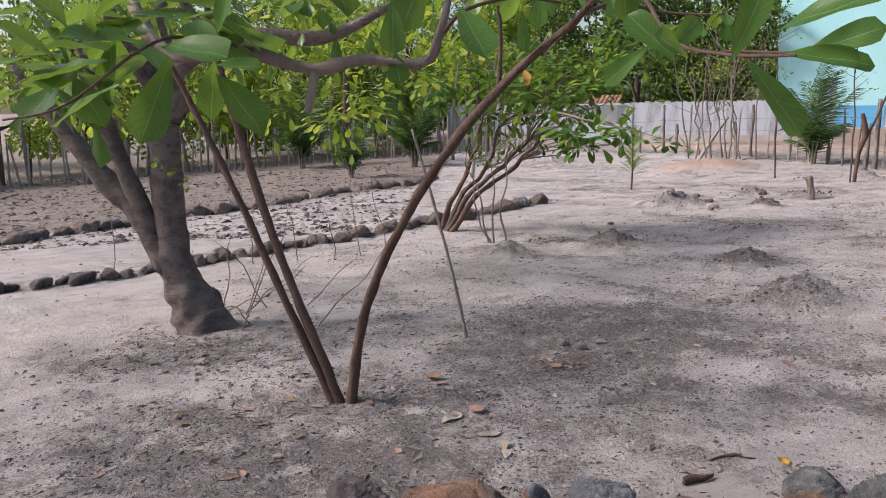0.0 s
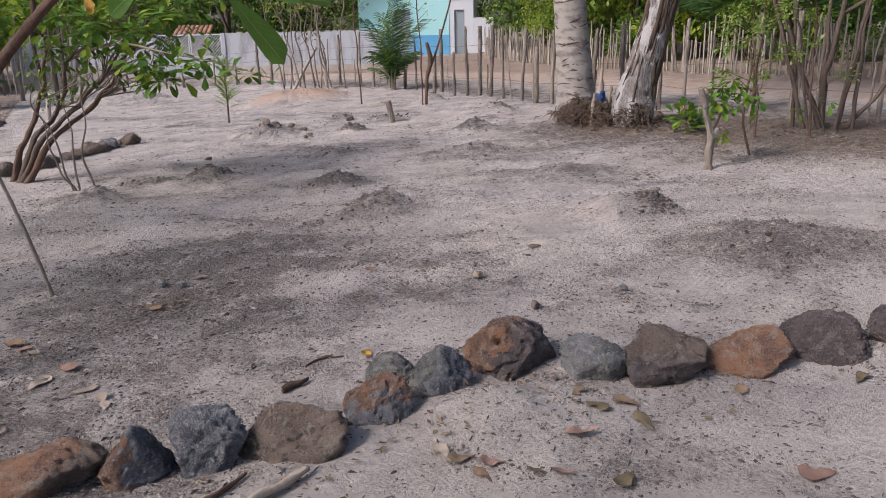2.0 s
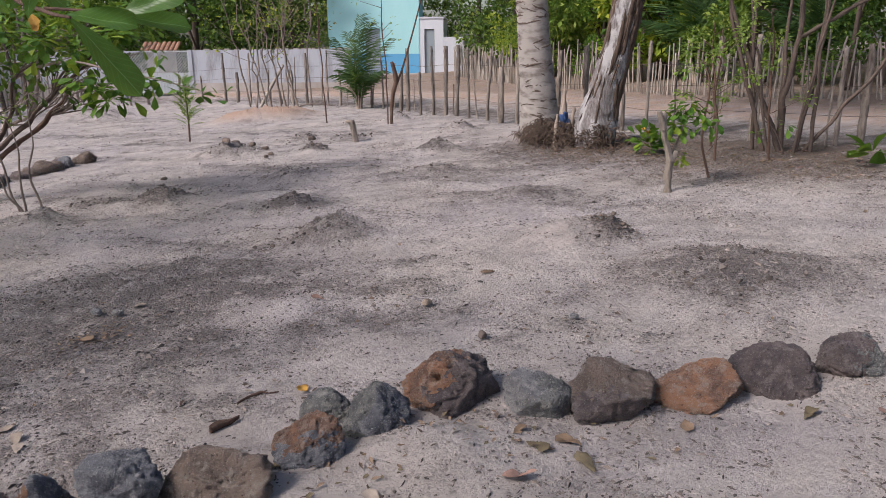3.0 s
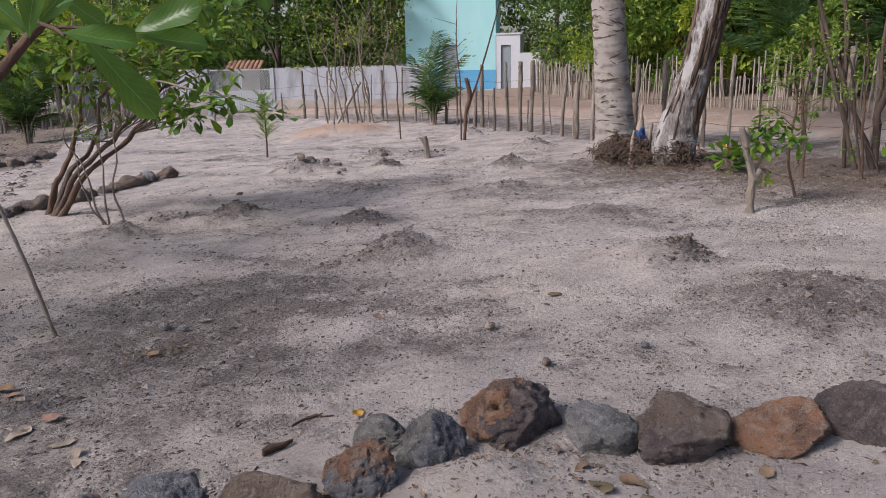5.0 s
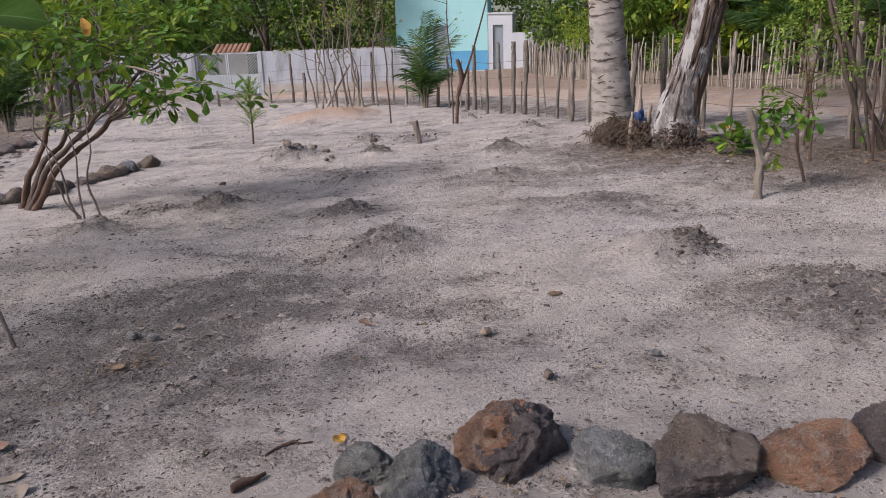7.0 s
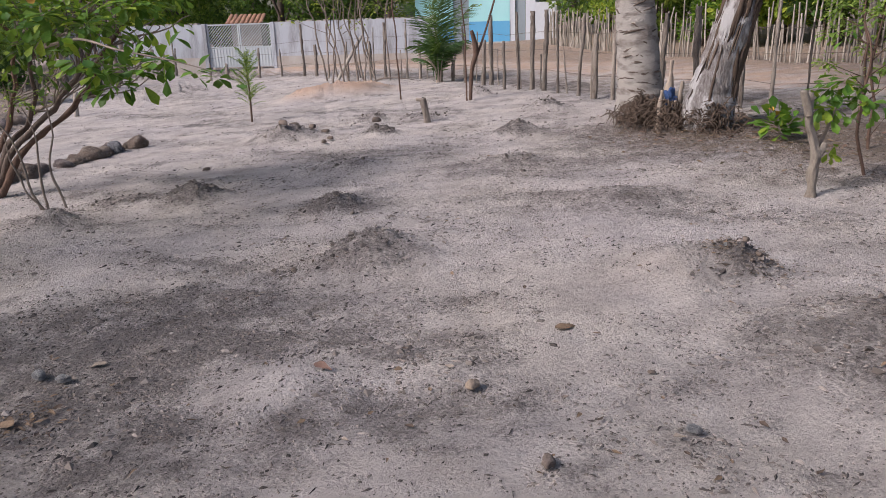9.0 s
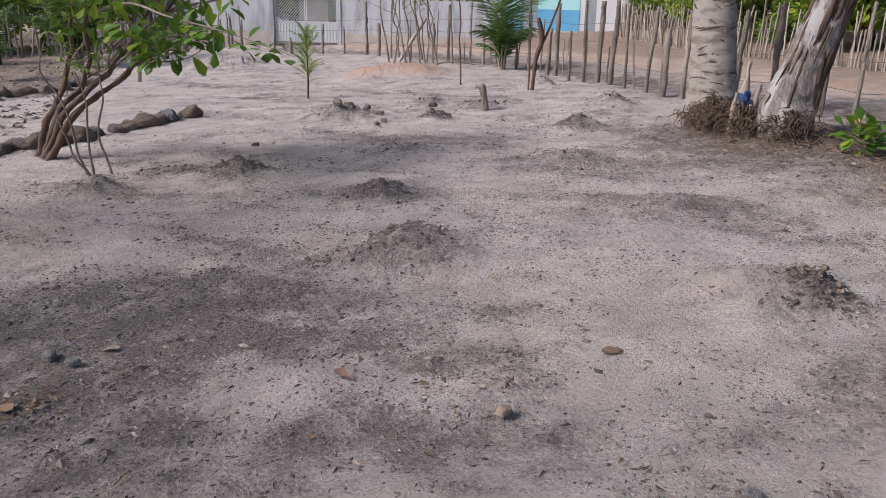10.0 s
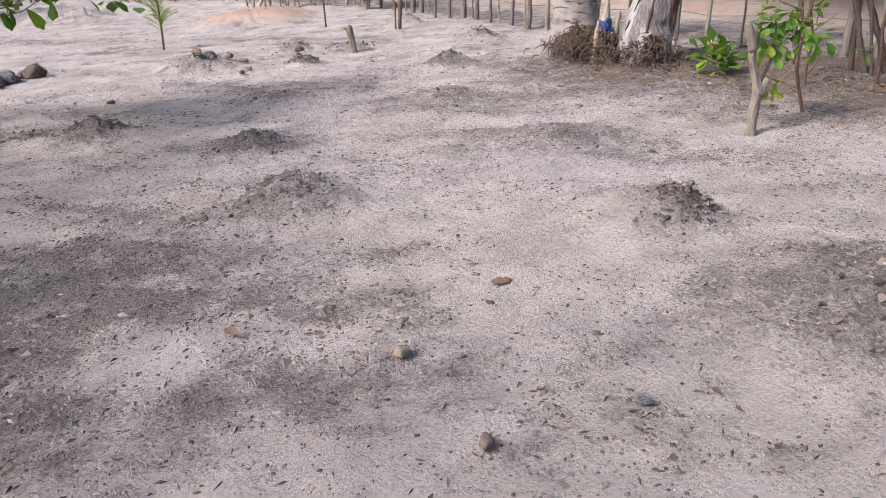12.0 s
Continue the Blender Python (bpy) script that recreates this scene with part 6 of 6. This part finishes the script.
for i in range(8):
    for j in range(3):
        ob = new("tile", tile_me)
        ob.parent = roof
        ob.matrix_basis = Matrix.Translation((-0.72 + 0.2 * i, -0.25 + 0.36 * j, 1.66 + 0.12 * j)) @ Matrix.Rotation(0.32, 4, "X") @ Matrix.Rotation(rng.gauss(0, 0.02), 4, "Z")
pave = bmesh.new()
box(pave, -2.0, 7.5, -1.2, -0.02, -0.5, 0.02)
ob = solid("pavement", pave, M_WALL_BASE, "bare concrete strip before the house", "pavement", (*HL, hz), "", "structure", False)
ob.rotation_euler.z = ang

# ---- fallen leaves, clods, crumbs ----
def dry_leaf(x, y, ln, material, seed, label):
    g = random.Random(seed)
    ln *= 0.85
    bm = bmesh.new()
    a = g.uniform(0, 6.3)
    d = Vector((math.cos(a), math.sin(a), 0)) * ln * 0.5
    blade(bm, -d, d + Vector((0, 0, g.uniform(0, 0.02))), (g.gauss(0, .15), g.gauss(0, .15), 1), ln * 0.56, 8, g.uniform(0.05, 0.4), g.uniform(-0.2, 0.05))
    for v in bm.verts:
        v.co += Vector((0, 0, 0.12 * ln)) * noise.noise(v.co * 2.2 / ln + Vector((seed * 3.7, 0, 0))) + 0.06 * ln * noise.noise_vector(v.co * 5 / ln + Vector((seed, 5, 0)))
    lo = min(v.co.z for v in bm.verts)
    return solid("fallen_leaf", bm, material, label, "leaf", G(x, y) + Vector((0, 0, 0.004 - lo)), "fallen leaves")


for i, (x, y, ln, m, w) in enumerate((
        (0.15, 3.85, 0.15, M_DRY_RED, "pinkish"), (0.03, 3.77, 0.17, M_DRY_PALE, "pale"), (0.22, 3.57, 0.14, M_DRY_PALE, "pale"), (0.29, 3.4, 0.12, M_DRY_PALE, "pale"), (0.30, 3.28, 0.10, M_DRY_PALE, "pale"),
        (1.44, 3.13, 0.11, M_DRY_YELLOW, "yellow-orange"), (2.03, 2.15, 0.13, M_DRY_OLIVE, "olive"), (2.16, 2.13, 0.13, M_DRY_BROWN, "brown"), (2.13, 1.98, 0.15, M_DRY_OLIVE, "olive"), (1.86, 2.02, 0.15, M_DRY_RED, "reddish"),
        (1.84, 1.74, 0.15, M_DRY_OLIVE, "olive"), (2.38, 1.43, 0.16, M_DRY_RED, "reddish"), (1.42, 2.13, 0.13, M_DRY_BROWN, "brown"), (1.38, 2.2, 0.12, M_DRY_PALE, "pale"))):
    dry_leaf(x, y, ln, m, i, f"{w} dry leaf lying on the sand")
for i, (x, y, ln, m, w) in enumerate((
        (1.59, 1.90, 0.09, M_DRY_OLIVE, "olive"), (1.67, 1.86, 0.10, M_DRY_RED, "reddish"), (2.61, 1.97, 0.12, M_DRY_BROWN, "curled brown"), (3.08, 1.78, 0.12, M_DRY_OLIVE, "olive"), (1.5, 2.05, 0.12, M_DRY_RED, "reddish"),
        (1.45, 2.02, 0.11, M_DRY_BROWN, "brown"), (0.62, 4.47, 0.12, M_DRY_BROWN, "brown"), (1.9, 4.25, 0.11, M_DRY_RED, "pinkish"), (6.9, 3.6, 0.14, M_DRY_YELLOW, "yellow"), (2.05, 2.3, 0.1, M_DRY_BROWN, "brown"),
        (3.05, 4.15, 0.13, M_DRY_BROWN, "curled brown"), (3.3, 1.6, 0.1, M_DRY_RED, "reddish"), (0.95, 4.9, 0.1, M_DRY_PALE, "pale"), (-0.9, 4.5, 0.13, M_DRY_RED, "reddish"), (-0.1, 4.35, 0.14, M_DRY_BROWN, "dark curled"))):
    dry_leaf(x, y, ln, m, 40 + i, f"{w} dry leaf lying on the sand")

CL = [rock_mesh("clod", 400 + i, 0.05, 0.04, 0.035, m, 15, 3, 0.10) for i, m in enumerate((M_CLOD, M_CLOD_BROWN, M_ROCK_PALE))]
for x, y, s, k, w in ((2.41, 3.8, 0.9, 1, "brown"), (2.42, 3.18, 0.8, 0, "dark"), (2.95, 3.1, 0.7, 2, "grey"), (0.7, 4.88, 1.0, 2, "grey"), (0.81, 4.77, 0.9, 2, "grey"), (3.0, 11.5, 1.7, 0, "dark"), (3.2, 11.7, 1.4, 0, "dark"), (3.42, 11.6, 1.4, 0, "dark"),
                      (3.55, 11.4, 1.2, 0, "dark"), (3.35, 10.6, 1.1, 0, "dark"), (3.5, 10.9, 1.0, 0, "dark"), (4.22, 4.27, 0.6, 0, "dark"), (4.14, 4.33, 0.5, 2, "grey"), (4.26, 4.21, 0.5, 0, "dark"), (4.20, 4.19, 0.4, 0, "dark"), (4.16, 10.95, 1.7, 0, "dark"), (2.05, 5.75, 0.6, 0, "dark"), (3.1, 3.55, 0.35, 0, "dark"), (1.85, 9.9, 0.9, 0, "dark")):
    ob = new("clod", CL[k])
    ob.matrix_basis = Matrix.Translation(G(x, y) + Vector((0, 0, 0.03 * s))) @ Matrix.Rotation(x * 7, 4, "Z") @ Matrix.Diagonal((s, s * 0.9, s * 0.7, 1))
    tagged(ob, f"{w} rough clod lying on the earth", "stone", "clods and stones of the yard")

bits = thing("wood_bits", "split pieces of dry wood on the sand", "wood", G(0.7, 2.4))
o4 = bits.matrix_basis.translation.copy()
for a, b, r in (((0.45, 2.26), (0.72, 2.44), 0.011), ((0.60, 2.2), (0.92, 2.34), 0.02), ((1.0, 3.01), (1.13, 3.05), 0.014), ((1.15, 3.16), (1.3, 3.22), 0.006), ((1.22, 3.2), (1.34, 3.17), 0.005)):
    bm = bmesh.new()
    p, q = G(*a) + Vector((0, 0, r)) - o4, G(*b) + Vector((0, 0, r)) - o4
    tube(bm, [p, p.lerp(q, 0.35) + Vector((0.006, 0.008, 0.004)), p.lerp(q, 0.7) + Vector((-0.004, -0.006, 0.002)), q], [r * 0.9, r * 1.1, r * 0.8, r * 0.5], 8, 16, 1.1, flat=0.7)
    part("piece", bm, M_SPLINTER if r == 0.02 else M_STEM, bits)


def crumb_mat():
    m, nt, b = base_mat("earth_crumb", 0.95)
    geo = nt.nodes.new("ShaderNodeNewGeometry")
    ramp = nt.nodes.new("ShaderNodeValToRGB")
    el = ramp.color_ramp.elements
    el[0].color, el[1].color = (0.05, 0.042, 0.04, 1), (0.30, 0.26, 0.245, 1)
    for pos, c in ((0.45, (0.12, 0.10, 0.092, 1)), (0.75, (0.19, 0.158, 0.142, 1)), (0.9, (0.27, 0.23, 0.215, 1))):
        e = el.new(pos)
        e.color = c
    nt.links.new(geo.outputs["Random Per Island"], ramp.inputs[0])
    nt.links.new(ramp.outputs[0], b.inputs["Base Color"])
    return m


M_CRUMB = crumb_mat()


def scatter(name, label, count, area, seed, lo, hi, thin, density):
    """Crumbs of earth, chaff or small leaves, strewn more thickly where the density is high."""
    g = np.random.default_rng(seed)
    verts, faces = [], []
    n = 0
    x0, x1, y0, y1 = area
    while n < count:
        # closer to the walk there are more pieces that can be told apart
        x, y = g.uniform(x0, x1), y0 + (y1 - y0) * g.random() ** 1.6
        v = Vector((x, y, 0))
        k = noise.noise(v * 1.3) * 0.6 + noise.noise(v * 4.5) * 0.5
        if g.random() > density + 0.9 * k + 0.8:
            continue
        h, dark, red, lit = ground_height(x, y)
        if g.random() > density + 0.7 * k + 0.8 * dark:
            continue
        u = x * 0.941 - y * 0.338
        c = np.array([x, y, 0.0471 * 30 * math.tanh(u / 30) + h])
        s = lo + (hi - lo) * g.random() ** 3
        a = g.uniform(0, 6.283)
        d, e = np.array([math.cos(a), math.sin(a), 0]), np.array([-math.sin(a), math.cos(a), 0])
        w = s * g.uniform(*thin)
        z = np.array([0, 0, s * g.uniform(0.15, 0.5)])
        b = len(verts)
        verts += [tuple(c - d * s), tuple(c + e * w), tuple(c + d * s * g.uniform(0.6, 1.1)), tuple(c - e * w * 0.8), tuple(c + z + d * s * g.uniform(-.3, .3))]
        faces += [(b, b + 1, b + 4), (b + 1, b + 2, b + 4), (b + 2, b + 3, b + 4), (b + 3, b, b + 4)]
        n += 1
    return tagged(new(name, raw(name, verts, faces, M_CRUMB)), label, "debris", kind="stuff")


scatter("earth_crumbs", "loose crumbs of dark earth on the sand", 140000, (-2.5, 8.0, 0.9, 10.0), 1, 0.003, 0.015, (0.45, 0.9), 0.16)
scatter("chaff", "thin bits of dry straw and twig on the sand", 42000, (-2.5, 8.0, 0.9, 11.0), 2, 0.006, 0.028, (0.08, 0.25), 0.2)
scatter("coarse_crumbs", "larger clods and dry bits on the earth", 5000, (-6, 9.0, 4.0, 24.0), 3, 0.010, 0.04, (0.4, 0.9), 0.15)
scatter("field_litter", "dry leaf litter covering the field", 9000, (-16, -1.0, 10.5, 26.0), 4, 0.03, 0.12, (0.2, 0.6), 0.45)


def heap_clods():
    """Broken lumps of earth lying on and round the dug heaps."""
    g = random.Random(12)
    bm = bmesh.new()
    for mx, my, w, mh, rg, dk in MOUNDS:
        if dk < 0.4:
            continue
        for k in range(int(70 * dk * w / 0.25)):
            x, y = mx + g.gauss(0, w * 0.55), my + g.gauss(0, w * 0.5)
            s = 0.006 + 0.022 * g.random() ** 2
            c = G(x, y) + Vector((0, 0, s * 0.3))
            q = [bm.verts.new(c + Vector((g.gauss(0, 1), g.gauss(0, 1), g.gauss(0, 0.8))).normalized() * s * g.uniform(0.8, 1.2)) for j in range(7)]
            hull = bmesh.ops.convex_hull(bm, input=q)
            bmesh.ops.delete(bm, geom=[e for e in set(hull["geom_interior"]) if isinstance(e, bmesh.types.BMVert)], context="VERTS")
    return tagged(new("heap_lumps", to_mesh("heap_lumps", bm, M_CRUMB, False)), "broken lumps of earth on the dug heaps", "debris", kind="stuff")


heap_clods()


def leaf_litter(name, label, centres, count, seed, size, materials):
    g = random.Random(seed)
    bm = bmesh.new()
    for k in range(count):
        cx, cy, r = g.choice(centres)
        x, y = cx + g.gauss(0, r), cy + g.gauss(0, r)
        p = G(x, y) + Vector((0, 0, 0.012))
        a = g.uniform(0, 6.3)
        d = Vector((math.cos(a), math.sin(a), g.uniform(-.1, .25))) * size * g.uniform(0.4, 1.0)
        n0 = len(bm.faces)
        blade(bm, p, p + d, (g.gauss(0, .3), g.gauss(0, .3), 1), d.length * g.uniform(0.35, 0.6), 3, g.uniform(0.1, 0.6), g.uniform(-.3, .1))
        bm.faces.ensure_lookup_table()
        mi = g.randrange(len(materials))
        for f in bm.faces[n0:]:
            f.material_index = mi
    return tagged(new(name, to_mesh(name, bm, materials)), label, "leaf litter", kind="stuff")


leaf_litter("leaf_litter", "brown dry leaves strewn round the tree feet", [(-2.0, 5.3, 0.5), (-1.5, 5.6, 0.4), (-0.4, 3.9, 0.5), (-1.3, 4.2, 0.6)], 150, 5, 0.10, [M_DRY_BROWN, M_DRY_RED, M_DRY_PALE, M_LITTER])
leaf_litter("fence_litter", "brown dry leaves gathered under the fence trees", [(6.8, 7.7, 0.6), (7.6, 6.6, 0.7), (8.3, 6.0, 0.6), (6.9, 8.4, 0.5), (8.3, 8.2, 0.5), (7.4, 5.6, 0.6), (7.0, 7.0, 0.5), (7.8, 5.0, 0.5)], 900, 6, 0.08, [M_DRY_BROWN, M_LITTER, M_DRY_RED, M_DRY_OLIVE])
leaf_litter("row_litter", "small dry leaves caught along the stone row", [(1.9, 2.4, 0.12), (1.0, 2.3, 0.15), (2.6, 2.05, 0.18), (1.5, 2.35, 0.12), (2.1, 2.2, 0.15), (3.2, 1.75, 0.2), (0.55, 4.45, 0.12), (0.55, 2.45, 0.1), (1.35, 2.42, 0.1), (1.12, 2.6, 0.05)], 230, 7, 0.042, [M_LITTER, M_FIBRE, M_DRY_OLIVE])
leaf_litter("heap_straw", "dark straw and roots on the dug heap", [(4.18, 4.30, 0.08), (4.28, 4.20, 0.13), (4.12, 4.33, 0.1)], 300, 8, 0.035, [M_LITTER, M_FIBRE, M_DRY_PALE])
leaf_litter("leaf_heap", "small heap of dry brown leaves on the dark earth", [(0.66, 4.50, 0.09), (0.74, 4.46, 0.07)], 70, 9, 0.045, [M_DRY_BROWN, M_FIBRE])
leaf_litter("yard_litter", "scattered small dry leaves on the bare yard", [(2.0, 4.6, 1.3), (0.8, 5.6, 1.0), (3.8, 5.2, 1.4), (1.5, 3.6, 0.7), (2.4, 7.6, 1.4), (2.6, 3.2, 0.6)], 260, 10, 0.05, [M_DRY_BROWN, M_FIBRE, M_DRY_PALE])
